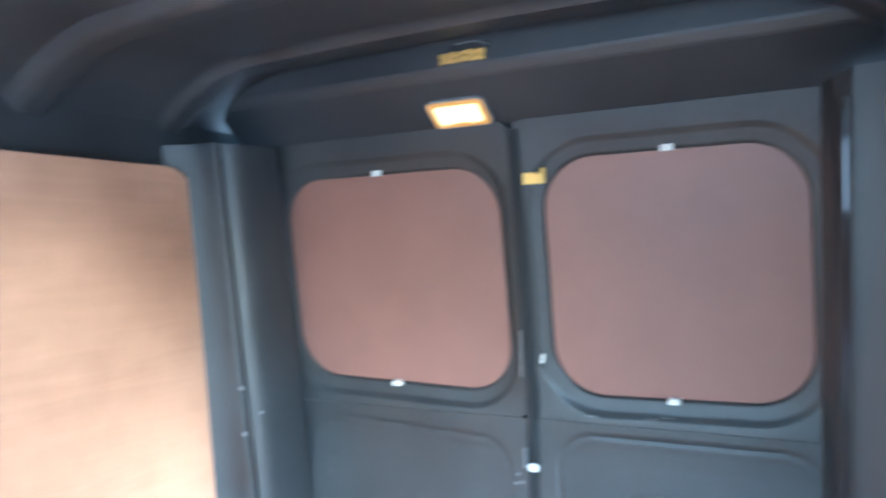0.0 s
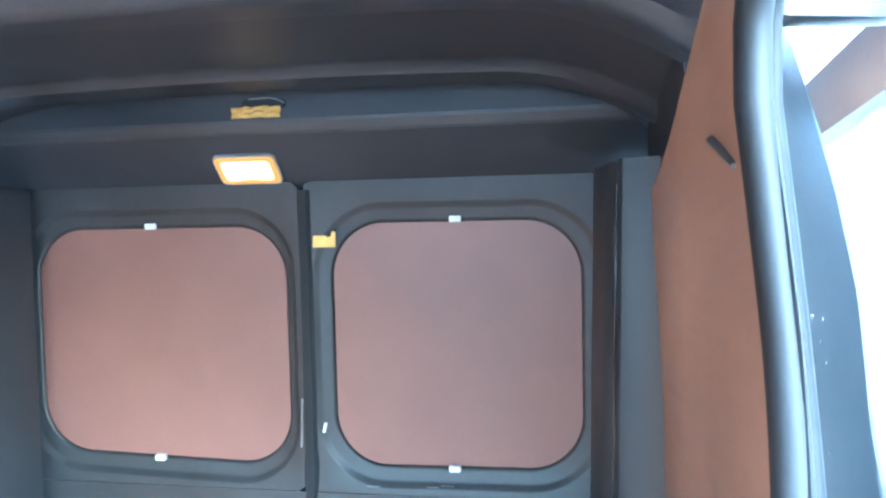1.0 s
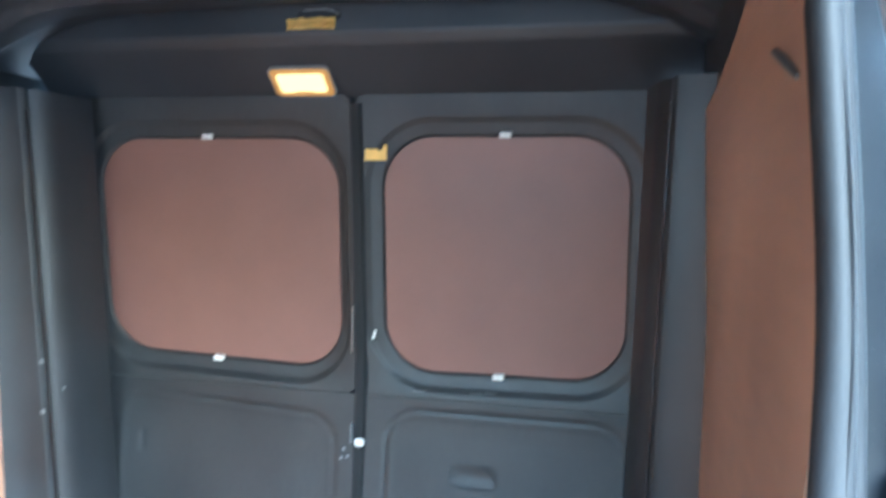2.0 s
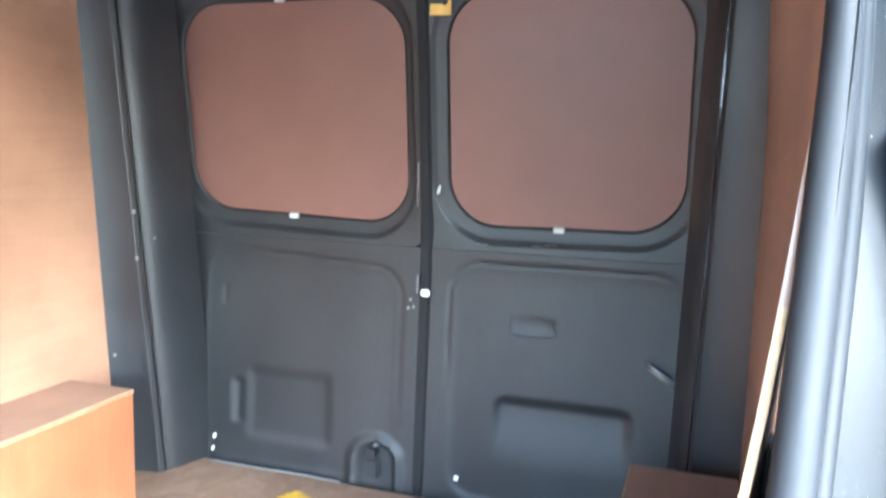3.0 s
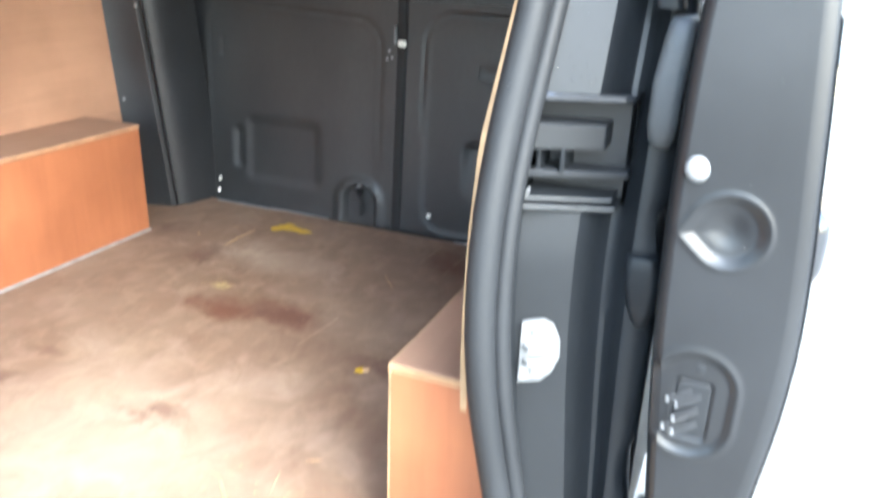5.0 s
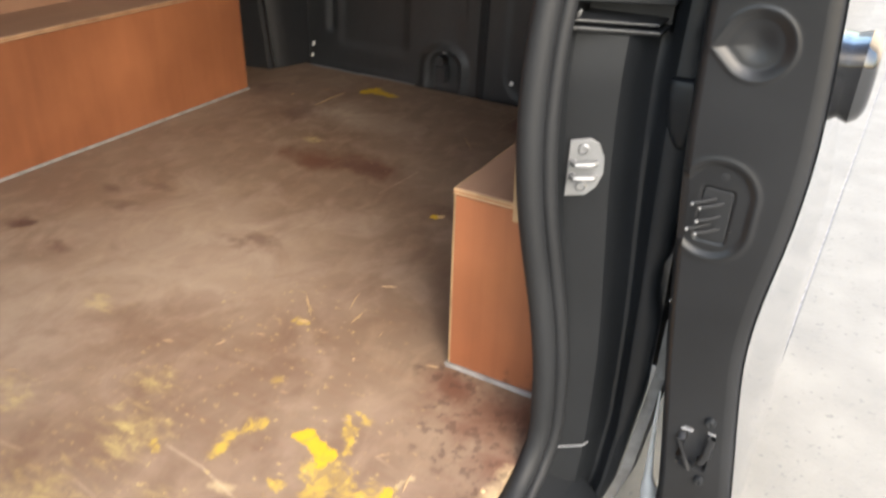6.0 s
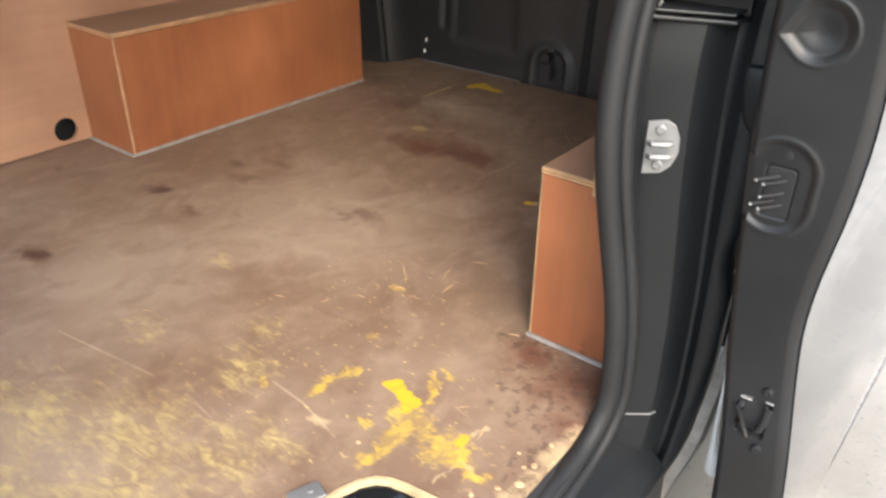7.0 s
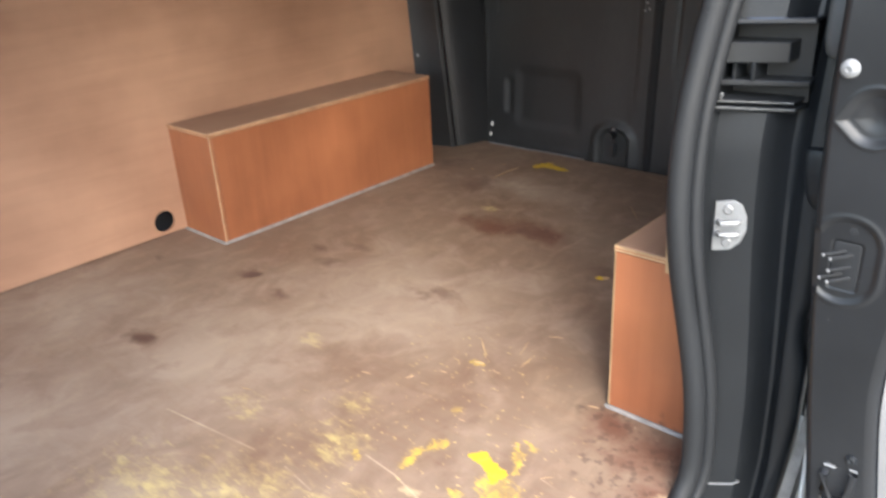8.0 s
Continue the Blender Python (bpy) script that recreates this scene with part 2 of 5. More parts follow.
    c = over(c, (0.108, 0.042, 0.024), calc(nt, "MULTIPLY", rough_edge(ruddy, cloud(14.0, 9.0, distort=0.4), 0.0, 0.8, 2.2), 0.8))
    dark = blobs([(0.207, -0.072, 0.04, 0.026), (0.353, -0.094, 0.045, 0.024), (0.285, -0.395, 0.055, 0.03), (0.224, 0.124, 0.045, 0.025), (0.308, 0.189, 0.06, 0.026), (0.315, 0.085, 0.05, 0.03), (0.645, 0.12, 0.07, 0.035), (-0.075, -0.155, 0.022, 0.014), (0.25, 0.74, 0.06, 0.10), (0.04, 0.86, 0.06, 0.08), (0.93, 0.42, 0.1, 0.05), (0.62, 0.53, 0.08, 0.045)])
    c = over(c, (0.095, 0.046, 0.032), calc(nt, "MULTIPLY", rough_edge(dark, cloud(20.0, 9.0, distort=0.5), 0.05, 0.75, 2.6), 0.66))
    spot = capsules([(0.278, -0.40, 0.292, -0.388, 0.026), (0.215, -0.078, 0.224, -0.068, 0.02)])
    c = over(c, (0.06, 0.027, 0.018), calc(nt, "MULTIPLY", rough_edge(spot, ragged, 0.0, 0.7, 1.6), 0.75))
    faint = blobs([(0.86, -0.55, 0.12, 0.085), (0.94, -0.60, 0.12, 0.08), (1.03, -0.437, 0.055, 0.03), (0.865, -0.37, 0.05, 0.05), (0.81, -0.27, 0.04, 0.025), (0.657, -0.403, 0.05, 0.025), (0.585, -0.18, 0.035, 0.02), (0.42, 0.60, 0.04, 0.018), (0.93, -0.74, 0.24, 0.14), (0.99, -0.50, 0.07, 0.05), (0.74, -0.62, 0.12, 0.08)])
    shreds = ramp01(nt, cloud(30.0, 9.0, (0.7, 1.5, 1.0), 1.2), 0.42, 0.6)
    c = over(c, (0.58, 0.46, 0.17), calc(nt, "MULTIPLY", calc(nt, "MULTIPLY", rough_edge(faint, streaks, -0.2, 1.3, 4.2), calc(nt, "MULTIPLY_ADD", shreds, 0.85, 0.15)), 0.66))
    cream = capsules([(1.333, -0.24, 1.335, -0.17, 0.02), (1.322, -0.33, 1.334, -0.27, 0.014), (1.224, -0.264, 1.232, -0.242, 0.006), (1.05, -0.372, 1.03, -0.378, 0.009), (1.241, -0.312, 1.275, -0.326, 0.006), (1.241, -0.312, 1.236, -0.365, 0.0045)])
    c = over(c, (0.60, 0.47, 0.26), calc(nt, "MULTIPLY", rough_edge(cream, ragged, 0.1, 1.0, 3.4), 0.5))
    yellow = capsules([(1.126, -0.286, 1.144, -0.313, 0.024), (1.144, -0.313, 1.142, -0.346, 0.018), (1.142, -0.346, 1.15, -0.371, 0.013), (1.15, -0.371, 1.142, -0.394, 0.012), (1.132, -0.281, 1.171, -0.299, 0.019), (1.199, -0.305, 1.223, -0.306, 0.026), (1.226, -0.297, 1.218, -0.276, 0.011), (1.206, -0.331, 1.229, -0.32, 0.018), (1.238, -0.308, 1.266, -0.328, 0.010), (1.266, -0.328, 1.282, -0.32, 0.008), (0.993, -0.331, 0.986, -0.314, 0.011), (0.986, -0.314, 0.993, -0.286, 0.012), (0.993, -0.286, 1.004, -0.262, 0.011), (1.098, -0.194, 1.121, -0.217, 0.009), (1.121, -0.217, 1.137, -0.25, 0.007), (1.107, -0.179, 1.129, -0.187, 0.006), (0.96, -0.184, 0.966, -0.178, 0.008), (0.907, -0.364, 0.924, -0.374, 0.006), (1.09, -0.344, 1.098, -0.338, 0.011), (0.89, -0.049, 0.906, -0.046, 0.008)])
    torn = cloud(38.0, 10.0, (1.2, 0.8, 1.0), 1.0)
    ragged = calc(nt, "MULTIPLY_ADD", calc(nt, "SUBTRACT", cloud(85.0, 6.0, (0.6, 1.6, 1.0), 0.4), 0.5), 0.7, ragged)
    thin = calc(nt, "MULTIPLY", rough_edge(yellow, ragged, -0.1, 0.5, 4.0), calc(nt, "MULTIPLY_ADD", ramp01(nt, torn, 0.42, 0.58), 0.7, 0.3))
    c = over(c, (0.52, 0.36, 0.045), calc(nt, "MULTIPLY", thin, 0.78))
    core = capsules([(1.07, -0.252, 1.095, -0.261, 0.013), (1.095, -0.263, 1.118, -0.267, 0.013), (1.112, -0.27, 1.12, -0.284, 0.009), (0.305, 0.985, 0.322, 1.025, 0.02), (0.325, 1.005, 0.395, 1.003, 0.016), (0.892, 0.394, 0.898, 0.398, 0.010), (1.222, -0.29, 1.217, -0.276, 0.006)])
    ymask = calc(nt, "MULTIPLY", rough_edge(core, ragged, 0.0, 0.14, 1.9), calc(nt, "MULTIPLY_ADD", ramp01(nt, torn, 0.36, 0.5), 0.35, 0.65))
    c = over(c, (0.56, 0.36, 0.008), calc(nt, "MULTIPLY", ymask, 0.95))
    marks = None
    for seg in ((0.558, -0.493, 0.776, -0.463, 0.003), (0.848, -0.458, 0.921, -0.467, 0.0022), (0.926, -0.360, 0.995, -0.365, 0.003), (0.995, -0.365, 1.079, -0.385, 0.003), (1.175, -0.236, 1.202, -0.24, 0.0022), (0.733, 0.425, 0.745, 0.57, 0.0022), (0.775, 0.947, 0.782, 1.074, 0.002), (0.86, 0.90, 0.865, 1.05, 0.002)):
        k = line(*seg)
        marks = k if marks is None else calc(nt, "MAXIMUM", marks, k)
    c = over(c, (0.6, 0.48, 0.32), calc(nt, "MULTIPLY", calc(nt, "MULTIPLY", marks, ramp01(nt, mid, 0.38, 0.62)), 0.45))
    mould = calc(nt, "MULTIPLY", ramp01(nt, blobs([(1.27, -0.14, 0.13, 0.1), (1.325, -0.25, 0.05, 0.1), (1.19, -0.04, 0.1, 0.05)]), 0.0, 0.4), ramp01(nt, cloud(60.0, 5.0, (1.0, 0.8, 1.0)), 0.52, 0.6))
    c = over(c, (0.05, 0.026, 0.018), calc(nt, "MULTIPLY", mould, 0.5))
    flecks = calc(nt, "MULTIPLY", ramp01(nt, blobs([(1.0, -0.3, 0.36, 0.26), (0.9, -0.05, 0.22, 0.14)]), 0.0, 0.5), ramp01(nt, cloud(70.0, 3.0, (0.7, 1.3, 1.0)), 0.63, 0.68))
    c = over(c, (0.62, 0.46, 0.17), calc(nt, "MULTIPLY", flecks, 0.55))
    specks = ramp01(nt, fine, 0.66, 0.74)
    c = over(c, (0.5, 0.4, 0.28), calc(nt, "MULTIPLY", specks, 0.35))
    nt.links.new(c, b.inputs["Base Color"])
    rg = node(nt, "ShaderNodeMapRange", broad, 0.3, 0.7, 0.45, 0.75)
    nt.links.new(rg, b.inputs["Roughness"])
    bp = nt.nodes.new("ShaderNodeBump")
    bp.inputs["Strength"].default_value, bp.inputs["Distance"].default_value = 0.35, 0.002
    nt.links.new(calc(nt, "MULTIPLY_ADD", ymask, 0.6, calc(nt, "MULTIPLY_ADD", fine, 0.4, calc(nt, "MULTIPLY", grain, 0.5))), bp.inputs["Height"])
    nt.links.new(bp.outputs[0], b.inputs["Normal"])
    return m


FLOORPLY = floor_material()


def dusty(m, colour, amount, scale):
    """Lays patchy pale dust and fine scuffs over a paint."""
    nt = m.node_tree
    b = nt.nodes["Principled BSDF"]
    old = b.inputs["Base Color"].links[0].from_socket
    co = nt.nodes.new("ShaderNodeTexCoord").outputs["Object"]
    mp = nt.nodes.new("ShaderNodeMapping")
    mp.inputs["Scale"].default_value = (1.0, 1.0, 0.45)
    nt.links.new(co, mp.inputs["Vector"])
    patch, grit = nt.nodes.new("ShaderNodeTexNoise"), nt.nodes.new("ShaderNodeTexNoise")
    patch.inputs["Scale"].default_value, patch.inputs["Detail"].default_value = scale, 7
    grit.inputs["Scale"].default_value, grit.inputs["Detail"].default_value = scale * 26, 3
    for t in (patch, grit):
        nt.links.new(mp.outputs[0], t.inputs["Vector"])
    k = calc(nt, "MULTIPLY", ramp01(nt, patch.outputs["Fac"], 0.4, 0.75), calc(nt, "MULTIPLY_ADD", grit.outputs["Fac"], 0.8, 0.3))
    mx = nt.nodes.new("ShaderNodeMixRGB")
    nt.links.new(calc(nt, "MULTIPLY", k, amount), mx.inputs[0])
    nt.links.new(old, mx.inputs[1])
    mx.inputs[2].default_value = (*colour, 1)
    nt.links.new(mx.outputs[0], b.inputs["Base Color"])


dusty(INNER, (0.10, 0.095, 0.085), 0.25, 3.0)
dusty(BLACK, (0.10, 0.095, 0.09), 0.15, 3.0)
dusty(RUBBER, (0.045, 0.047, 0.052), 0.12, 8.0)
dusty(BOXPLY, (0.13, 0.045, 0.022), 0.28, 5.0)
damp(BOXPLY)
dusty(WALLPLY, (0.26, 0.125, 0.068), 0.22, 2.5)


GLASS = bpy.data.materials.new("window_glass")
GLASS.use_nodes = True
gb = GLASS.node_tree.nodes["Principled BSDF"]
gb.inputs["Transmission Weight"].default_value, gb.inputs["Roughness"].default_value, gb.inputs["IOR"].default_value = 1.0, 0.0, 1.45
gb.inputs["Base Color"].default_value = (0.95, 0.98, 0.97, 1)

GLOW = bpy.data.materials.new("warm_lamp_lens")
GLOW.use_nodes = True
GLOW.node_tree.nodes["Principled BSDF"].inputs["Emission Color"].default_value = (1.0, 0.55, 0.15, 1)
GLOW.node_tree.nodes["Principled BSDF"].inputs["Emission Strength"].default_value = 0.1
GLOW.node_tree.nodes["Principled BSDF"].inputs["Base Color"].default_value = (0.2, 0.12, 0.05, 1)

AMBER = GLOW.copy()
AMBER.name = "amber_lamp_rim"
AMBER.node_tree.nodes["Principled BSDF"].inputs["Emission Color"].default_value = (1.0, 0.36, 0.03, 1)
AMBER.node_tree.nodes["Principled BSDF"].inputs["Emission Strength"].default_value = 0.022

# ---- mesh helpers ----


def mesh_of(bm, name, mat, smooth=False):
    bmesh.ops.recalc_face_normals(bm, faces=bm.faces)
    me = bpy.data.meshes.new(name)
    bm.to_mesh(me)
    bm.free()
    me.materials.append(mat)
    if smooth:
        for p in me.polygons:
            p.use_smooth = True
        me.set_sharp_from_angle(angle=radians(40))
    return me


def part(name, bm, mat, parent=None, label="", smooth=False):
    ob = new(name, mesh_of(bm, name, mat, smooth))
    ob.parent = parent
    if label:
        tagged(ob, label)
    return ob


def thing(name, label, category, kind="", group=""):
    return tagged(new(name), label, category, group, kind)


def block(x0, x1, y0, y1, z0, z1, bevel=0.002, seg=1):
    bm = bmesh.new()
    bmesh.ops.create_cube(bm, size=1)
    for v in bm.verts:
        v.co = Vector((x0 + (v.co.x + 0.5) * (x1 - x0), y0 + (v.co.y + 0.5) * (y1 - y0), z0 + (v.co.z + 0.5) * (z1 - z0)))
    if bevel:
        bmesh.ops.bevel(bm, geom=bm.edges[:], offset=bevel, segments=seg, affect="EDGES", clamp_overlap=True)
    return bm


def loft(sections, close=True):
    """Skins closed outlines of equal length one after another, and caps the ends."""
    bm = bmesh.new()
    rows = [[bm.verts.new(p) for p in s] for s in sections]
    for a, b in zip(rows, rows[1:]):
        for i in range(len(a)):
            j = (i + 1) % len(a)
            bm.faces.new((a[i], a[j], b[j], b[i]))
    if close:
        bm.faces.new(rows[0])
        bm.faces.new(rows[-1][::-1])
    return bm


def prism(outline, axis, a, b, bevel=0.0):
    """A flat outline pushed along an axis from a to b."""
    def at(p, v):
        q = list(p)
        q.insert(axis, v)
        return q
    bm = loft([[at(p, a) for p in outline], [at(p, b) for p in outline]])
    if bevel:
        bmesh.ops.bevel(bm, geom=bm.edges[:], offset=bevel, segments=1, affect="EDGES", clamp_overlap=True)
    return bm


def sweep(path, profile, up=None):
    """Carries a closed profile (side, up) along a path of points."""
    pts = [Vector(p) for p in path]
    rows = []
    for i, p in enumerate(pts):
        t = (pts[min(i + 1, len(pts) - 1)] - pts[max(i - 1, 0)]).normalized()
        u = Vector(up) if up else (Vector((0, 0, 1)) if abs(t.z) < 0.9 else Vector((0, 1, 0)))
        s = t.cross(u).normalized()
        u = s.cross(t).normalized()
        rows.append([p + s * a + u * b for a, b in profile])
    return loft(rows)


def ring(n, r, squash=1.0):
    return [(r * math.cos(2 * math.pi * i / n), r * squash * math.sin(2 * math.pi * i / n)) for i in range(n)]


def turned(profile, n=20):
    """A shape turned about z from (radius, height) pairs, closed at both ends."""
    return loft([[(r * math.cos(2 * math.pi * i / n), r * math.sin(2 * math.pi * i / n), h) for i in range(n)] for r, h in profile])


def moved(bm, m):
    bmesh.ops.transform(bm, matrix=m, verts=bm.verts[:])
    return bm


def joined(*bms):
    out = bmesh.new()
    for b in bms:
        me = bpy.data.meshes.new("tmp")
        b.to_mesh(me)
        b.free()
        out.from_mesh(me)
        bpy.data.meshes.remove(me)
    return out


def smooth01(v):
    v = min(1.0, max(0.0, v))
    return v * v * (3 - 2 * v)


def lerp(table, v):
    """Straight-line value from a short table of (place, value)."""
    if v <= table[0][0]:
        return table[0][1]
    for (a, p), (b, q) in zip(table, table[1:]):
        if v <= b:
            return p + (q - p) * (v - a) / (b - a)
    return table[-1][1]


def rounded_rect(x0, x1, z0, z1, r, seg=8):
    out = []
    for cx, cz, a0 in ((x1 - r, z1 - r, 0), (x0 + r, z1 - r, 90), (x0 + r, z0 + r, 180), (x1 - r, z0 + r, 270)):
        for i in range(seg + 1):
            a = radians(a0 + 90 * i / seg)
            out.append((cx + r * math.cos(a), cz + r * math.sin(a)))
    return out


def sdf_rr(x, z, x0, x1, z0, z1, r):
    """Signed distance to a rounded rectangle, negative inside."""
    qx = abs(x - (x0 + x1) / 2) - (x1 - x0) / 2 + r
    qz = abs(z - (z0 + z1) / 2) - (z1 - z0) / 2 + r
    return math.hypot(max(qx, 0), max(qz, 0)) + min(max(qx, qz), 0) - r


MID = 0.58  # the van's middle line


def flip(x):
    return 2 * MID - x


# ---- the large structure ----
LEFT, RIGHT = -0.19, 1.35

ground = part("ground", block(-60, 60, -60, 60, -0.75, -0.55, 0), CONCRETE)
tagged(ground, "pale weathered concrete yard beside the van", "ground", kind="structure")

# plywood floor with the step well cut out and the rear corners notched
well = [(1.335, -0.372), (1.28, -0.378), (1.235, -0.382), (1.207, -0.386), (1.186, -0.391), (1.168, -0.402), (1.155, -0.42), (1.147, -0.445), (1.142, -0.48), (1.14, -0.56), (1.14, -1.0), (1.16, -1.04), (1.2, -1.06), (1.335, -1.07)]
outline = [(LEFT - 0.03, -1.62), (1.335, -1.62)] + well[::-1] + [(1.335, -0.1), (RIGHT + 0.02, -0.02), (RIGHT + 0.02, 1.02), (flip(-0.075), 1.02), (flip(-0.035), 1.125), (0.8, 1.118), (0.79, 1.123), (0.4, 1.123), (0.39, 1.131), (-0.035, 1.131), (-0.075, 1.02), (LEFT - 0.03, 1.02)]
floor = part("floor", prism(outline, 2, -0.014, 0.0), FLOORPLY)
tagged(floor, "worn brown plywood van floor with yellow paint stains", "floor", kind="structure")
pan = part("floor_pan", block(-0.27, 1.36, -0.38, 1.2, -0.06, -0.018, 0), BLACK)
tagged(pan, "black steel floor pan under the plywood", "floor", kind="structure")
pan2 = part("floor_pan", block(-0.27, 1.13, -1.7, -0.384, -0.06, -0.018, 0), BLACK)
tagged(pan2, "black steel floor pan under the plywood", "floor", kind="structure")


def side_profile(z):
    """How far the van's side leans in above the waist."""
    return 0.0 if z < 0.72 else 0.25 * (z - 0.72) * smooth01((z - 0.66) / 0.16)


def body_side(sign, y0, y1, z0, z1, near, far, lean=1.0):
    rows = []
    for i in range(13):
        z = z0 + (z1 - z0) * i / 12
        s = lean * side_profile(z)
        a, b = near - s, far - s
        if sign < 0:
            a, b = flip(a), flip(b)
        rows.append([(a, y0, z), (b, y0, z), (b, y1, z), (a, y1, z)])
    return loft(rows)


wall_left = part("wall_left", body_side(-1, -1.75, 1.2, -0.4, 1.42, 1.44, 1.47, 0.3), BLACK, smooth=True)
tagged(wall_left, "black painted steel van side behind the plywood", "wall", kind="structure")
wall_right = part("wall_right", joined(body_side(1, 0.12, 1.2, 0.02, 0.9, 1.42, 1.445, 0.4), body_side(1, 0.5, 1.2, 0.9, 1.42, 1.42, 1.445, 0.4)), BLACK, smooth=True)
tagged(wall_right, "black painted steel van side behind the door opening", "wall", kind="structure")
wall_side = part("wall_side", body_side(1, -1.75, -1.2, -0.4, 1.42, 1.36, 1.445), BLACK, smooth=True)
tagged(wall_side, "black painted steel door post by the cab", "wall", kind="structure")
# the cab in front, open to the load space, with its windscreen and side windows
for nm, bm in (("wall_cab_left", block(-0.31, -0.28, -3.0, -1.75, -0.4, 0.55, 0)), ("wall_cab_right", block(1.415, 1.445, -3.0, -1.75, -0.4, 0.55, 0)), ("wall_front", block(-0.31, 1.445, -3.05, -3.0, -0.4, 0.5, 0))):
    tagged(part(nm, bm, BLACK), "plain black lower wall of the cab", "wall", kind="structure")
tagged(part("floor_cab", block(-0.3, 1.44, -3.0, -1.7, -0.1, -0.06, 0), BLACK), "plain black cab floor", "floor", kind="structure")


# ribbed steel roof
def roof_z(x, y):
    e = max(0.0, abs(x - MID) - 0.5)
    z = 1.512 - 0.02 * ((x - MID) / 0.8) ** 2 - 0.55 * e ** 2 * 2.0
    for c, w, h in ((0.86, 0.045, 0.02), (0.48, 0.05, 0.026), (-0.05, 0.05, 0.026), (-0.6, 0.05, 0.026), (-1.15, 0.05, 0.026)):
        d = abs(y - c)
        z -= h * (1 - smooth01((d - w * 0.6) / (w * 0.55)))
    return z


def sheet(fn, x0, x1, nx, y0, y1, ny, lift):
    bm = bmesh.new()
    lo = [[bm.verts.new((x0 + (x1 - x0) * i / nx, y0 + (y1 - y0) * j / ny, fn(x0 + (x1 - x0) * i / nx, y0 + (y1 - y0) * j / ny))) for j in range(ny + 1)] for i in range(nx + 1)]
    hi = [[bm.verts.new((v.co.x, v.co.y, v.co.z + lift)) for v in row] for row in lo]
    for i in range(nx):
        for j in range(ny):
            bm.faces.new((lo[i][j], lo[i][j + 1], lo[i + 1][j + 1], lo[i + 1][j]))
            bm.faces.new((hi[i][j], hi[i + 1][j], hi[i + 1][j + 1], hi[i][j + 1]))
    for j in range(ny):
        bm.faces.new((lo[0][j], hi[0][j], hi[0][j + 1], lo[0][j + 1]))
        bm.faces.new((lo[nx][j], lo[nx][j + 1], hi[nx][j + 1], hi[nx][j]))
    for i in range(nx):
        bm.faces.new((lo[i][0], lo[i + 1][0], hi[i + 1][0], hi[i][0]))
        bm.faces.new((lo[i][ny], hi[i][ny], hi[i + 1][ny], lo[i + 1][ny]))
    return bm


ceiling = part("ceiling", sheet(roof_z, -0.24, 1.40, 40, -2.3, 1.16, 230, 0.05), BLACK, smooth=True)
tagged(ceiling, "black painted steel roof with pressed ribs", "ceiling", kind="structure")

# sloping header over the rear doors
head = [(1.145, 1.305), (1.128, 1.318), (0.99, 1.428), (0.975, 1.45), (0.972, 1.53), (1.2, 1.53), (1.2, 1.305)]
header = part("trim_header", prism(head, 0, -0.2, 1.36, 0.004), BLACK)
tagged(header, "black sloping steel header above the rear doors", "trim", kind="structure")


# corner posts beside the rear doors
def post_section(z, mirror):
    lean, out = -0.09 * max(0.0, z), -0.022 * max(0.0, z)
    pts = [(-0.30, 0.86), (-0.215, 0.86), (-0.205, 0.955), (-0.17, 0.985), (-0.10, 1.004), (-0.084, 1.004), (-0.078, 1.010), (-0.075, 1.024), (-0.082, 1.034), (-0.058, 1.052), (-0.05, 1.085), (-0.034, 1.128), (-0.036, 1.19), (-0.30, 1.19)]
    pts = [(x + out * (1 if x > -0.25 else 0), y + lean) for x, y in pts]
    return [((flip(x) + (0.022 if x > -0.25 else 0.0) if mirror else x), y, z) for x, y in pts]


corners = []
for nm, mir in (("wall_corner_left", False), ("wall_corner_right", True)):
    ob = part(nm, loft([post_section(-0.03 + 1.36 * i / 8, mir) for i in range(9)]), BLACK, smooth=True)
    tagged(ob, "black painted steel corner post beside the rear door", "post", kind="structure")
    corners.append(ob)
corner_left, corner_right = corners


# ---- rear doors ----
DOOR_Y = [(0.0, 1.150), (0.3, 1.165), (0.55, 1.180), (0.69, 1.183), (1.245, 1.112), (1.35, 1.096)]


def door_y(z):
    return lerp(DOOR_Y, z)


def dent(x, z, x0, x1, z0, z1, r, depth, soft):
    return depth * smooth01(-sdf_rr(x, z, x0, x1, z0, z1, r) / soft)


def groove(d):
    """A narrow pressed line that follows an outline."""
    return 0.0045 * math.exp(-(d / 0.005) ** 2)


def pressing_left(x, z):
    """Relief of the left leaf's lower half; positive is further back."""
    d = sdf_rr(x, z, -0.05, 0.54, 0.0, 0.602 - 0.05 * max(0.0, x), 0.075)
    out = groove(d) * smooth01((x - 0.0) / 0.12) * smooth01((z - 0.12) / 0.15) + 0.003 * smooth01(-d / 0.02)
    out += dent(x, z, 0.075, 0.36, 0.06, 0.285, 0.04, 0.006, 0.04)
    out += dent(x, z, 0.0, 0.02, 0.44, 0.50, 0.01, 0.004, 0.01)
    out += dent(x, z, 0.03, 0.085, 0.10, 0.245, 0.025, 0.009, 0.03)
    out -= dent(x, z, 0.39, 0.57, -0.1, 0.145, 0.085, 0.014, 0.03)
    out += dent(x, z, 0.425, 0.55, -0.1, 0.12, 0.06, 0.02, 0.022)
    return out


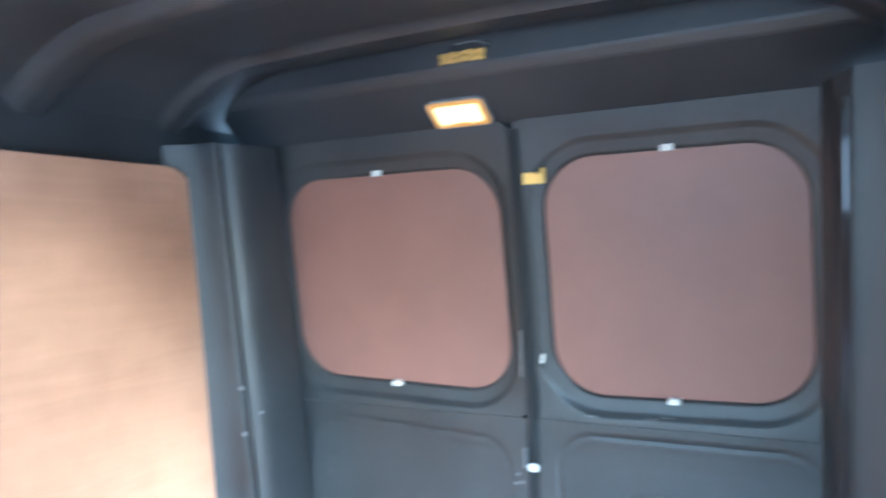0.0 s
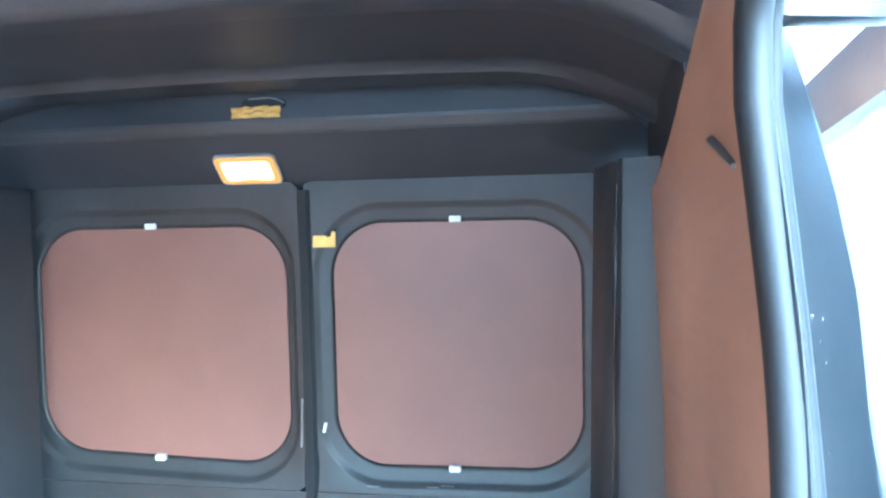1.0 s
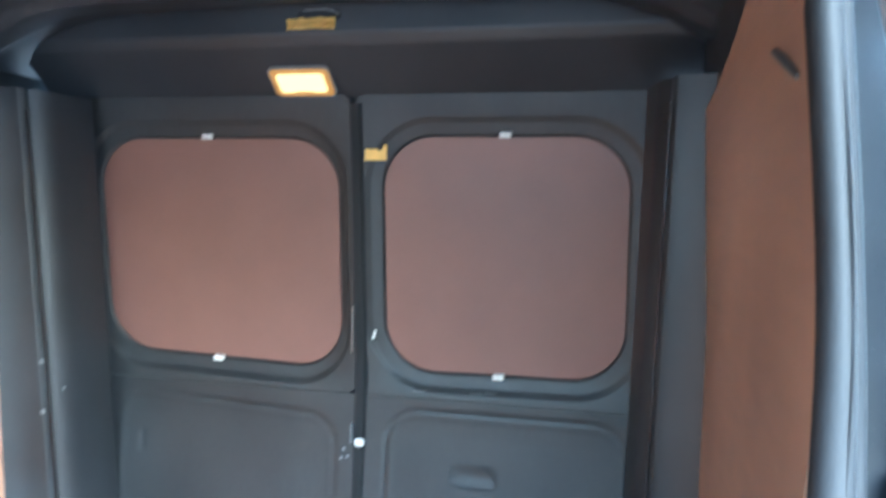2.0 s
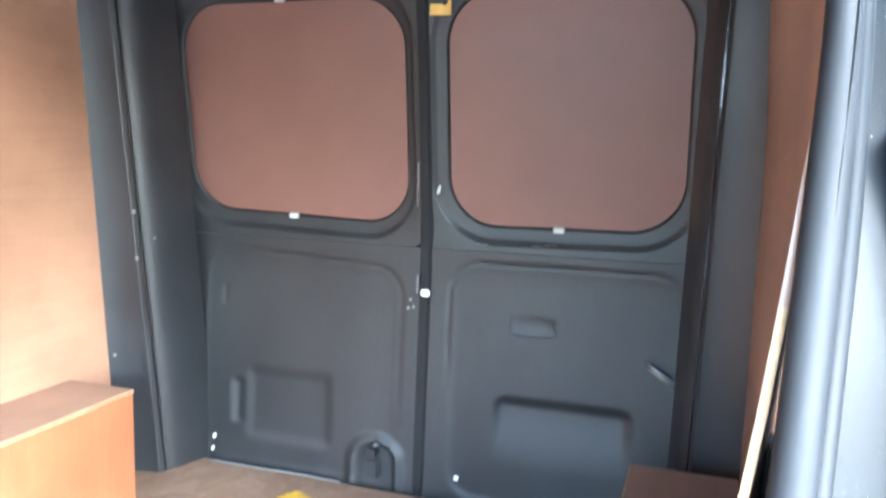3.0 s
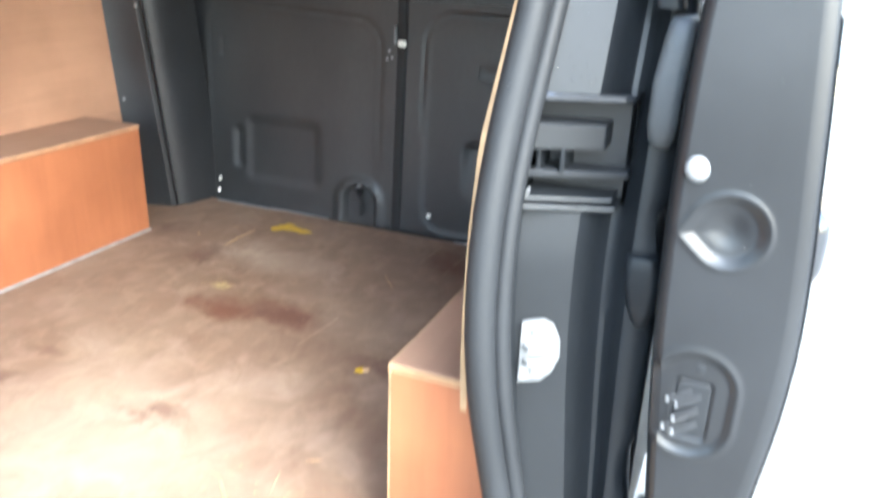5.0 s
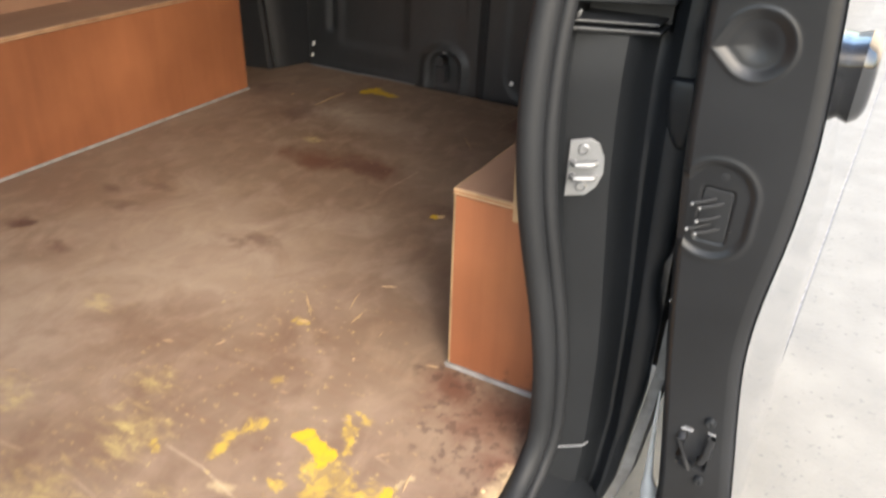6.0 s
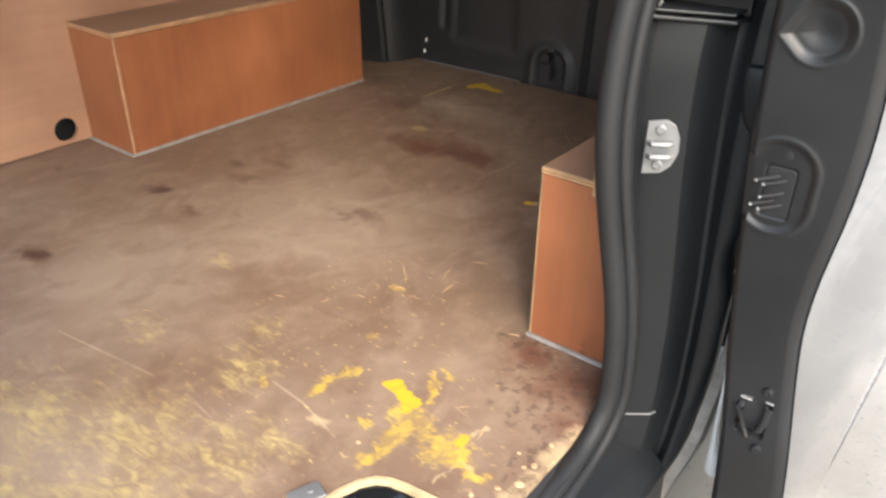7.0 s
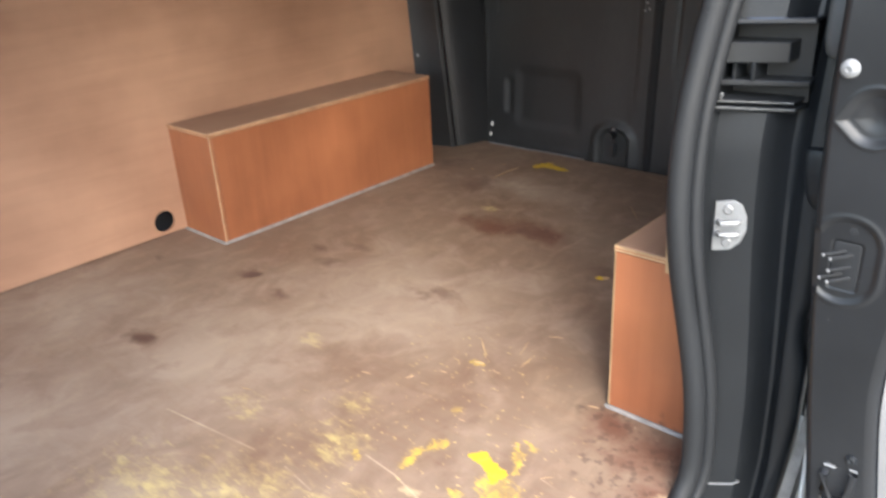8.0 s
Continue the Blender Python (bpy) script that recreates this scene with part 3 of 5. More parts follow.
def pressing_right(x, z):
    """Relief of the right leaf's lower half; positive is further back."""
    d = sdf_rr(x, z, 0.672, 1.235, 0.0, 0.605, 0.08)
    out = groove(d) * smooth01((z - 0.25) / 0.15) + 0.003 * smooth01(-d / 0.02)
    out += dent(x, z, 0.825, 0.945, 0.435, 0.49, 0.022, 0.003, 0.026)
    k = sdf_rr(x, z, 0.79, 1.14, 0.10, 0.285, 0.035)
    out += 0.013 * smooth01(-k / 0.03) * smooth01((z - 0.10) / 0.18)
    return out


def rear_door(name, label, x0, x1, win, pressing, clip_x, slope):
    door = thing(name, label, "van door", "structure")
    nx, nz = 96, 100
    z0, z1 = -0.08, 0.635
    bm = bmesh.new()
    g = []
    for i in range(nx + 1):
        x = x0 + (x1 - x0) * i / nx
        g.append([bm.verts.new((x, door_y(z0 + (z1 - z0) * j / nz) + pressing(x, z0 + (z1 - z0) * j / nz), z0 + (z1 - z0) * j / nz)) for j in range(nz + 1)])
    for i in range(nx):
        for j in range(nz):
            bm.faces.new((g[i][j], g[i + 1][j], g[i + 1][j + 1], g[i][j + 1]))
    back = [bm.verts.new((x, 1.25, z)) for x, z in ((x0, z0), (x1, z0), (x1, z1), (x0, z1))]
    bm.faces.new(back)
    edges = [[g[i][0] for i in range(nx + 1)], [g[nx][j] for j in range(nz + 1)], [g[i][nz] for i in range(nx, -1, -1)], [g[0][j] for j in range(nz, -1, -1)]]
    for k, e in enumerate(edges):
        bm.faces.new(e + [back[(k + 1) % 4], back[k]])
    part("lower_panel", bm, INNER, door, smooth=True)
    # frame round the blanked window
    seg, rad = 12, 0.118
    mx, mz = (win[0] + win[1]) / 2, (win[2] + win[3]) / 2

    def tilt(x, z):
        """The window's lower edge runs slightly out of level."""
        return z + slope * (x - mx) * smooth01((mz - z) / 0.2)

    room = [min(0.052, win[0] - x0 - 0.012), min(0.052, x1 - win[1] - 0.012), 0.052, 0.045]

    def rim(grow, depth):
        g = [grow if grow < 0.02 else grow * k / 0.052 for k in room]
        g = [min(a, k) for a, k in zip(g, room)]
        pts = rounded_rect(win[0] - g[0], win[1] + g[1], win[2] - g[2], win[3] + g[3], rad + min(g), seg)
        pts = [(x, tilt(x, z)) for x, z in pts]
        return [(x, door_y(z) + depth, z) for x, z in pts]

    def outer(depth):
        pts = []
        for x, z in rounded_rect(*win, rad, seg):
            u, v = x - mx, z - mz
            k = min(((x1 if u > 0 else x0) - mx) / u if abs(u) > 1e-6 else 99, ((1.34 if v > 0 else 0.636) - mz) / v if abs(v) > 1e-6 else 99)
            pts.append((mx + u * k, mz + v * k))
        return [(x, door_y(z) + depth, z) for x, z in pts]

    rows = [outer(0.07), outer(0.0), rim(0.052, 0.0), rim(0.047, 0.0015), rim(0.039, 0.008), rim(0.031, 0.0105), rim(0.010, 0.012), rim(0.005, 0.0135), rim(0.002, 0.017), rim(0.0, 0.021), rim(0.0, 0.035), rim(0.0, 0.07)]
    surround = part("window_frame", loft(rows, close=False), INNER, door, smooth=True)
    pts = [(x, tilt(x, z)) for x, z in rounded_rect(*win, rad, seg)]
    part("window_board", loft([[(x, door_y(z) + dd, z) for x, z in pts] for dd in (0.0195, 0.0255)]), BOARD, door, "red-brown plywood board blanking the window")
    for z, cx in ((win[2] - 0.004, clip_x[0]), (win[3] + 0.004, clip_x[1])):
        bm = moved(block(-0.013, 0.013, -0.006, 0.006, -0.007, 0.007, 0.002), Matrix.Translation((cx, door_y(z) + 0.009, z)) @ Matrix.Rotation(radians(7), 4, "X"))
        part("clip", bm, WHITE, surround, "small white plastic retaining clip")
    return door


door_1 = rear_door("door_1", "closed black rear van door with boarded window", -0.14, 0.590, (-0.086, 0.549, 0.702, 1.243), pressing_left, (0.221, 0.219), -0.03)
door_2 = rear_door("door_2", "closed black rear van door with boarded window", 0.606, 1.30, (0.664, 1.219, 0.702, 1.247), pressing_right, (0.936, 0.948), 0.012)

# rubber strip in the gap between the leaves
bm = loft([[(0.586, door_y(z) + 0.004, z), (0.592, door_y(z) - 0.004, z), (0.612, door_y(z) - 0.006, z), (0.622, door_y(z) + 0.002, z), (0.622, door_y(z) + 0.05, z), (0.586, door_y(z) + 0.05, z)] for z in [-0.05 + 1.37 * i / 14 for i in range(15)]])
strip = part("trim_door_gap", bm, RUBBER)
tagged(strip, "black rubber seal between the rear doors", "trim", kind="structure")

# ---- plywood linings and wheel arch boxes ----
hole = [(-0.062 + 0.030 * math.sin(radians(a)), 0.041 - 0.030 * math.cos(radians(a))) for a in range(0, 360, 15)]
outline = [(-1.6, 0.004), (-0.0621, 0.004)] + [(y - 0.0001 if a == 0 else y, z) for a, (y, z) in enumerate(hole[::-1][-1:] + hole[::-1][:-1])] + [(-0.0619, 0.0112), (-0.0619, 0.004)] + [(1.0, 0.004), (0.995, 0.25), (0.95, 0.65), (0.912, 1.0), (0.905, 1.17)]
outline += [(0.905 - 0.1 * (1 - math.cos(radians(a))), 1.172 + 0.1 * math.sin(radians(a))) for a in range(15, 91, 15)] + [(-1.6, 1.272)]
lining = part("wall_lining", prism(outline, 0, LEFT - 0.009, LEFT), WALLPLY)
tagged(lining, "pale orange plywood lining panel on the van side", "wall panel", kind="structure")


LINING_X = [(0.0, 1.30), (0.3, 1.284), (0.4, 1.282), (0.5, 1.281), (0.6, 1.285), (0.7, 1.300), (0.8, 1.313), (0.9, 1.325), (1.0, 1.332), (1.3, 1.322)]
LINING_Y = [(0.0, 0.03), (0.29, 0.03), (0.31, -0.105), (0.4, -0.109), (0.5, -0.103), (0.6, -0.094), (0.7, -0.077), (0.8, -0.058), (0.9, -0.04), (1.0, -0.03), (1.3, -0.03)]


def right_lining():
    """Plywood on the door side, bowed slightly inward to its front edge."""
    rows = []
    for i in range(27):
        z = 0.004 + 1.29 * i / 26
        yf, yr, xf = lerp(LINING_Y, z), 0.99 - 0.085 * z, lerp(LINING_X, z)
        xr = 1.362 - 0.02 * smooth01((z - 0.8) / 0.6)
        row, rear = [], []
        for j in range(13):
            y = yf + (yr - yf) * j / 12
            x = xf + (xr - xf) * (1 - (1 - min(1.0, (y - yf) / 0.7)) ** 2)
            h = z * (1.0 + (0.05 * smooth01((0.9 - y) / 0.9) - 0.02 * smooth01((y - 0.3) / 0.6)) * smooth01((z - 0.75) / 0.4))
            row.append((x, y, h))
            rear.append((x + 0.0065, y, h))
        rows.append(row + rear[::-1])
    return loft(rows)


lining = part("wall_lining", right_lining(), WALLPLY, smooth=True)
tagged(lining, "orange plywood lining panel behind the side door", "wall panel", kind="structure")
rows = []
for i in range(20):
    z = 0.32 + 0.46 * i / 19
    x, y = lerp(LINING_X, z), lerp(LINING_Y, z)
    rows.append([(x, y - 0.0015, z), (x + 0.0065, y - 0.0015, z), (x + 0.0065, y - 0.0002, z), (x, y - 0.0002, z)])
part("raw_edge", loft(rows), EDGE, lining, "raw pale plywood edge")


def arch_box(name, y0, y1, mirror, label):
    X = flip if mirror else (lambda v: v)
    ob = thing(name, label, "wheel arch box", group="wheel arch boxes")
    h = 0.298
    part("front_panel", block(*sorted((X(-0.012), X(0.0))), y0 + 0.012, y1, 0.0, h - 0.012, 0.001), BOXPLY, ob)
    part("end_panel", block(*sorted((X(LEFT), X(0.0))), y0, y0 + 0.012, 0.0, h - 0.012, 0.001), BOXPLY, ob)
    part("end_panel", block(*sorted((X(LEFT), X(-0.013))), y1 - 0.012, y1, 0.0, h - 0.012, 0.001), BOXPLY, ob)
    part("top_panel", block(*sorted((X(LEFT), X(0.0))), y0, y1, h - 0.0115, h, 0.001), BOXTOP, ob, "scuffed brown plywood top")
    part("top_edge", block(*sorted((X(0.0005), X(0.002))), y0, y1, h - 0.0095, h - 0.001, 0), EDGE if mirror else WORN, ob, "raw pale plywood edge")
    part("top_edge", block(*sorted((X(LEFT), X(0.002))), y0 - 0.002, y0 - 0.0005, h - 0.0095, h - 0.001, 0), EDGE if mirror else WORN, ob, "raw pale plywood edge")
    part("glue_line", block(*sorted((X(0.0005), X(0.0026))), y0, y1, h - 0.0062, h - 0.0048, 0), BOXPLY, ob, "dark glue line in the plywood edge")
    part("glue_line", block(*sorted((X(LEFT), X(0.002))), y0 - 0.0026, y0 - 0.0005, h - 0.0062, h - 0.0048, 0), BOXPLY, ob, "dark glue line in the plywood edge")
    part("corner_edge", block(*sorted((X(0.0005), X(0.002))), y0, y0 + 0.0045, 0.0, h - 0.012, 0), EDGE if mirror else WORN, ob, "raw pale plywood edge" if mirror else "rubbed orange plywood edge")
    part("sealant_bead", sweep([(X(0.003), y0 - 0.003, 0.002), (X(0.003), y1, 0.002)], ring(6, 0.0042)), STRIP, ob, "grey sealant bead along the floor")
    part("sealant_bead", sweep([(X(LEFT), y0 - 0.003, 0.002), (X(0.003), y0 - 0.003, 0.002)], ring(6, 0.0042)), STRIP, ob, "grey sealant bead along the floor")
    return ob


arch_box("wheel_arch_box", 0.0, 0.815, False, "orange plywood box over the wheel arch")
arch_box("wheel_arch_box", -0.018, 0.815, True, "orange plywood box behind the side door post")

# ---- side door opening ----
SEAL_X = [(-0.03, 1.333), (0.0, 1.3375), (0.1, 1.339), (0.2, 1.333), (0.3, 1.317), (0.4, 1.302), (0.5, 1.298), (0.6, 1.301), (0.7, 1.310), (0.8, 1.317), (0.9, 1.323), (1.0, 1.327), (1.1, 1.320), (1.2, 1.310), (1.3, 1.296)]
SEAL_Y = [(-0.03, -0.16), (0.0, -0.125), (0.1, -0.127), (0.2, -0.134), (0.3, -0.146), (0.4, -0.155), (0.5, -0.152), (0.6, -0.135), (0.7, -0.101), (0.8, -0.066), (0.9, -0.047), (1.0, -0.038), (1.1, -0.036), (1.2, -0.04), (1.3, -0.06)]


def mean3(table, z, w=0.05):
    return sum(lerp(table, z + k * w / 2) for k in (-2, -1, 0, 1, 2)) / 5


def seal_at(z):
    return Vector((mean3(SEAL_X, z), mean3(SEAL_Y, z), z))


path = [(1.333, y, -0.032) for y in (-1.1, -0.9, -0.7, -0.5, -0.38, -0.3)] + [(1.333, -0.24, -0.03), (1.333, -0.19, -0.022), (1.334, -0.15, -0.004)]
path += [tuple(seal_at(0.03 + 1.16 * i / 40)) for i in range(41)]
path += [(1.3105, -0.044, 1.216), (1.310, -0.049, 1.236), (1.310, -0.06, 1.253), (1.310, -0.083, 1.267), (1.309, -0.13, 1.276), (1.308, -0.25, 1.28), (1.307, -0.5, 1.281), (1.306, -0.8, 1.281), (1.306, -1.15, 1.281)]
door_seal = thing("door_seal", "black rubber weatherstrip round the side door opening", "weatherstrip")


def seal_sweep(side, fwd, r, squash):
    """A rubber bead that follows the opening; side is outward, fwd towards the front of the van or into the opening."""
    pts = [Vector(p) + Vector((0.015, 0, 0)) for p in path]
    rows = []
    for i, p in enumerate(pts):
        t = (pts[min(i + 1, len(pts) - 1)] - pts[max(i - 1, 0)]).normalized()
        s = Vector((1, 0, 0))
        u = t.cross(s).normalized()
        s = u.cross(t).normalized()
        k = 1 - 0.22 * smooth01((p.z - 0.8) / 0.25)
        rows.append([p + s * ((side + a + 0.0145) * k - 0.0145) - u * (fwd + b) for a, b in ring(14, r, squash)])
    return loft(rows)


cantrail = part("trim_cantrail", prism([(1.312, 1.285), (1.352, 1.281), (1.36, 1.30), (1.345, 1.44), (1.27, 1.45), (1.285, 1.32)], 1, -1.75, -0.062, 0.006), JAMB)
tagged(cantrail, "black painted steel rail above the side door opening", "trim", kind="structure")
part("bulb", seal_sweep(0.0, 0.0, 0.0145, 1.0), RUBBER, door_seal, smooth=True)
part("lip", seal_sweep(0.0165, -0.012, 0.0085, 1.1), RUBBER, door_seal, smooth=True)
part("carrier", seal_sweep(0.007, -0.02, 0.013, 0.8), RUBBER, door_seal, smooth=True)


SKIRT_X = [(-0.3, 1.388), (-0.22, 1.402), (-0.17, 1.413), (-0.065, 1.441), (0.045, 1.453), (0.127, 1.462), (0.2, 1.463), (0.26, 1.45)]


POST_X = [(0.74, 1.452), (0.9, 1.416), (0.98, 1.404), (1.075, 1.399), (1.14, 1.388), (1.21, 1.371), (1.3, 1.346), (1.45, 1.31)]


def outer_x(z):
    """The door post's outer edge at a height."""
    if z > 0.74:
        return lerp(POST_X, z)
    return min(1.452, lerp(SKIRT_X, z) + (0.05 if z > 0.1 else 0))


PANEL_Y = [(0.5, -0.074), (0.6, -0.062), (0.65, -0.055), (0.8, -0.024), (0.9, -0.006), (1.0, 0.004), (1.3, 0.008)]


def pillar_section(z):
    c = seal_at(min(max(z, 0.03), 1.25)) + Vector((0.015, 0, 0))
    j = lerp(PANEL_Y, z)
    # an open notch in the outer edge under the rail end cover
    notch = smooth01((z - 0.506) / 0.01) * (1 - smooth01((z - 0.546) / 0.012))
    a, b = c.x + 0.004, outer_x(z)
    w = b - a
    d = min(1.0, w / 0.1) * (1 - smooth01((z - 0.8) / 0.14))
    high = smooth01((z - 0.74) / 0.12)
    back = max(0.02 - 0.01 * high, j + 0.075)
    px = 1.374 + (c.x + 0.034 - 1.374) * high
    pts = [(px, back), (c.x + 0.003 + 0.021 * high, c.y + 0.06 + 0.015 * high), (c.x + 0.004, min(c.y + 0.045, j - 0.056)), (c.x + 0.002, j - 0.054)]
    for u in (0.0, 0.03, 0.06, 0.09, 0.2, 0.3, 0.4, 0.47, 0.51, 0.55, 0.59, 0.63, 0.67, 0.71, 0.75, 0.79, 0.83, 0.88):
        # a gently tilted panel that rolls into a narrow valley and rises again to the outer flange
        dip = 0.04 * smooth01((u - 0.46) / 0.17) * (1 - 0.7 * smooth01((u - 0.66) / 0.2))
        pts.append((a + u * w, j - 0.026 + 0.03 * u - 0.026 * (1 - smooth01(u / 0.09)) + d * dip))
    edge_x = max(b, lerp(SKIRT_X, z)) if z < 0.3 else b + 0.006 * smooth01((0.74 - z) / 0.1)
    f = j + 0.013 * d
    pts += [(edge_x - 0.006, f + 0.004), (edge_x - 0.002, f + 0.008), (edge_x, f + 0.016), (max(b - 0.005, px + 0.008), back)]
    return [(min(x, 1.46 - 0.0135 * notch), y, z) for x, y in pts]


pillar = thing("side_pillar", "glossy black painted door post with drops of water", "door post", "structure")


def zs(a, b, n):
    return [a + (b - a) * i / n for i in range(n + 1)]


part("post_lower", loft([pillar_section(z) for z in zs(-0.3, 0.543, 56)]), JAMB, pillar, smooth=True)
part("post_upper", loft([pillar_section(z) for z in zs(0.648, 1.42, 52)]), JAMB, pillar, smooth=True)
rows = []
for z in zs(-0.3, 0.2, 24):
    x = lerp(SKIRT_X, z)
    rows.append([(x + 0.001, -0.03, z), (x + 0.015, -0.024, z), (x + 0.018, 0.002, z), (x + 0.002, -0.004, z)])
part("outer_skirt", loft(rows), GRIME, pillar, "wet grey outer edge of the body side", smooth=True)
rows = []
for z in zs(0.5425, 0.6485, 10):
    run = pillar_section(z)
    rows.append(run[17:] + [(run[17][0], 0.003, z)])
part("post_flange", loft(rows), JAMB, pillar, smooth=True)
cheek = seal_at(0.59).x + 0.015
part("post_core", block(cheek, 1.428, 0.004, 0.03, 0.525, 0.66, 0.001), RUBBER, pillar, smooth=True)
part("post_cheek", prism([(cheek + 0.002, -0.13), (cheek + 0.006, -0.13), (cheek + 0.008, 0.008), (cheek + 0.002, 0.008)], 2, 0.525, 0.66), JAMB, pillar)


def shelf(z0, z1, ya, yb, x1=1.412, bevel=0.0012):
    """A ledge whose front runs from ya by the seal back to yb by the door."""
    return prism([(1.325, ya), (x1, yb), (x1, 0.008), (1.325, 0.008)], 2, z0, z1, bevel)


for z0, z1, ya, yb, x1 in ((0.5435, 0.5478, -0.113, -0.068, 1.409), (0.5505, 0.5540, -0.107, -0.064, 1.405), (0.571, 0.578, -0.088, -0.052, 1.416), (0.642, 0.649, -0.092, -0.056, 1.415)):
    low = z1 < 0.56
    lean = Matrix.Identity(4)
    if low:
        # the two low ledges fall towards the outside
        lean[2][0], lean[2][3] = -0.042, 0.042 * 1.405
    part("rail_ledge", moved(shelf(z0, z1, ya, yb, x1, 0.0014), lean), SKIN if z0 > 0.6 else JAMB, pillar, "wet glossy black pressed ledge" if z0 > 0.6 else "")
    if low:
        # sky glint along the ledge front, put in as a lighter grey strip
        front = [(1.325, ya - 0.0015), (x1, yb - 0.0015), (x1, yb + 0.0012), (1.325, ya + 0.0012)]
        part("rail_lip_glint", moved(prism(front, 2, z1 - 0.0014, z1 + 0.0005, 0.0005), lean), GREY, pillar, "thin grey strip as the sky highlight on the wet ledge lip")
part("rail_block", shelf(0.598, 0.6215, -0.092, -0.062, 1.393), JAMB, pillar)
part("rail_back", shelf(0.5435, 0.6415, -0.046, -0.026, 1.408, 0.0), JAMB, pillar)
for x in (1.3365, 1.3585):
    part("rail_rib", block(x - 0.0022, x + 0.0022, -0.078, -0.03, 0.577, 0.599, 0.001), JAMB, pillar)
part("rail_stop", moved(turned([(0.0005, -0.0045), (0.0016, -0.0035), (0.0024, 0.0), (0.0016, 0.0035), (0.0005, 0.0045)], 12), Matrix.Translation((1.3375, -0.110, 0.5645)) @ Matrix.Rotation(radians(25), 4, "Y")), GREY, pillar, "small wet rail stop", smooth=True)
rows = []
for z, x0, x1, y0 in ((0.604, 1.4385, 1.4425, -0.050), (0.606, 1.433, 1.448, -0.058), (0.612, 1.429, 1.4515, -0.064), (0.628, 1.4268, 1.4535, -0.068), (0.664, 1.427, 1.4545, -0.068), (0.70, 1.432, 1.456, -0.066), (0.713, 1.4345, 1.4565, -0.064), (0.717, 1.4365, 1.4545, -0.060), (0.718, 1.439, 1.452, -0.054)):
    rows.append([(x, y, z) for x, y in rounded_rect(x0, x1, y0, -0.018, min(0.008, (x1 - x0) * 0.45), 4)])
caps = []
for z in zs(0.7235, 0.9, 8):
    x0, x1 = 1.4205 - 0.25 * (z - 0.7235), 1.444 - 0.22 * (z - 0.7235)
    caps.append([(x, y, z) for x, y in rounded_rect(x0, x1, -0.056, -0.018, 0.006, 3)])
part("gutter_trim", loft(caps), JAMB, pillar, "wet glossy trim along the body side", smooth=True)
part("rail_cover", loft(rows), GREY, pillar, "grey-black plastic rail end cover", smooth=True)
rows = []
for z, x0, x1, y0 in ((0.427, 1.4435, 1.4465, -0.050), (0.43, 1.440, 1.450, -0.060), (0.437, 1.4355, 1.4535, -0.066), (0.452, 1.430, 1.4575, -0.069), (0.475, 1.4255, 1.459, -0.070), (0.497, 1.4235, 1.457, -0.070), (0.5035, 1.425, 1.455, -0.068), (0.506, 1.428, 1.452, -0.062)):
    rows.append([(x, y, z) for x, y in rounded_rect(x0, x1, y0, -0.03, min(0.009, (x1 - x0) * 0.45), 4)])
part("buffer", loft(rows), JAMB, pillar, "rounded grey-black door buffer", smooth=True)
run = pillar_section(0.008)[7:13]
part("joint_bead", sweep([(x, y - 0.001, 0.001 + 0.3 * (x - run[0][0])) for x, y, z in run], ring(7, 0.0016, 0.8)), PLUG, pillar, "grey sealant bead", smooth=True)

# the striker plate that the sliding door latches on
striker = thing("striker_plate", "zinc-plated striker plate screwed to the door post", "striker plate")
TILT = Matrix.Translation((1.357, -0.0915, 0.003)) @ Matrix.Rotation(radians(17), 4, "Z") @ Matrix.Translation((-1.35, 0.0725, 0))
pl = [(1.331, 0.362), (1.353, 0.366), (1.364, 0.377), (1.370, 0.394), (1.369, 0.412), (1.362, 0.427), (1.352, 0.432), (1.331, 0.428)]
plate = part("plate", moved(prism(pl, 1, -0.0765, -0.0725, 0.0008), TILT), STEEL, striker)
part("backing", prism([(1.350 + (x - 1.350) * 0.9, 0.397 + (z - 0.397) * 0.92) for x, z in pl], 1, -0.090, -0.06), STEEL, striker)
for za, zb in ((0.4035, 0.4055), (0.388, 0.390)):
    part("loop", moved(sweep([(1.337, -0.076, za), (1.337, -0.081, za), (1.340, -0.0845, za), (1.356, -0.0845, zb), (1.3605, -0.081, zb), (1.361, -0.076, zb)], ring(8, 0.0036)), TILT), STEEL, striker, smooth=True)
for x, z in ((1.3465, 0.4195), (1.348, 0.3765)):
    part("screw", moved(turned([(0.001, 0.0), (0.0065, 0.0), (0.0062, 0.0018), (0.0042, 0.003), (0.0036, 0.0012), (0.001, 0.0012)], 16), TILT @ Matrix.Translation((x, -0.0765, z)) @ Matrix.Rotation(radians(90), 4, "X")), STEEL, plate, smooth=True)

# side sill and step
sill = part("trim_sill", prism([(1.316, -0.02), (1.345, -0.045), (1.40, -0.06), (1.43, -0.09), (1.44, -0.3), (1.36, -0.32), (1.316, -0.3)], 1, -1.2, -0.06, 0.006), JAMB)
tagged(sill, "black plastic sill under the side door opening", "sill", kind="structure")
step = part("trim_step", block(1.10, 1.33, -1.09, -0.36, -0.24, -0.2, 0.01, 2), PLASTIC)
tagged(step, "black plastic step well tread", "step", kind="structure")

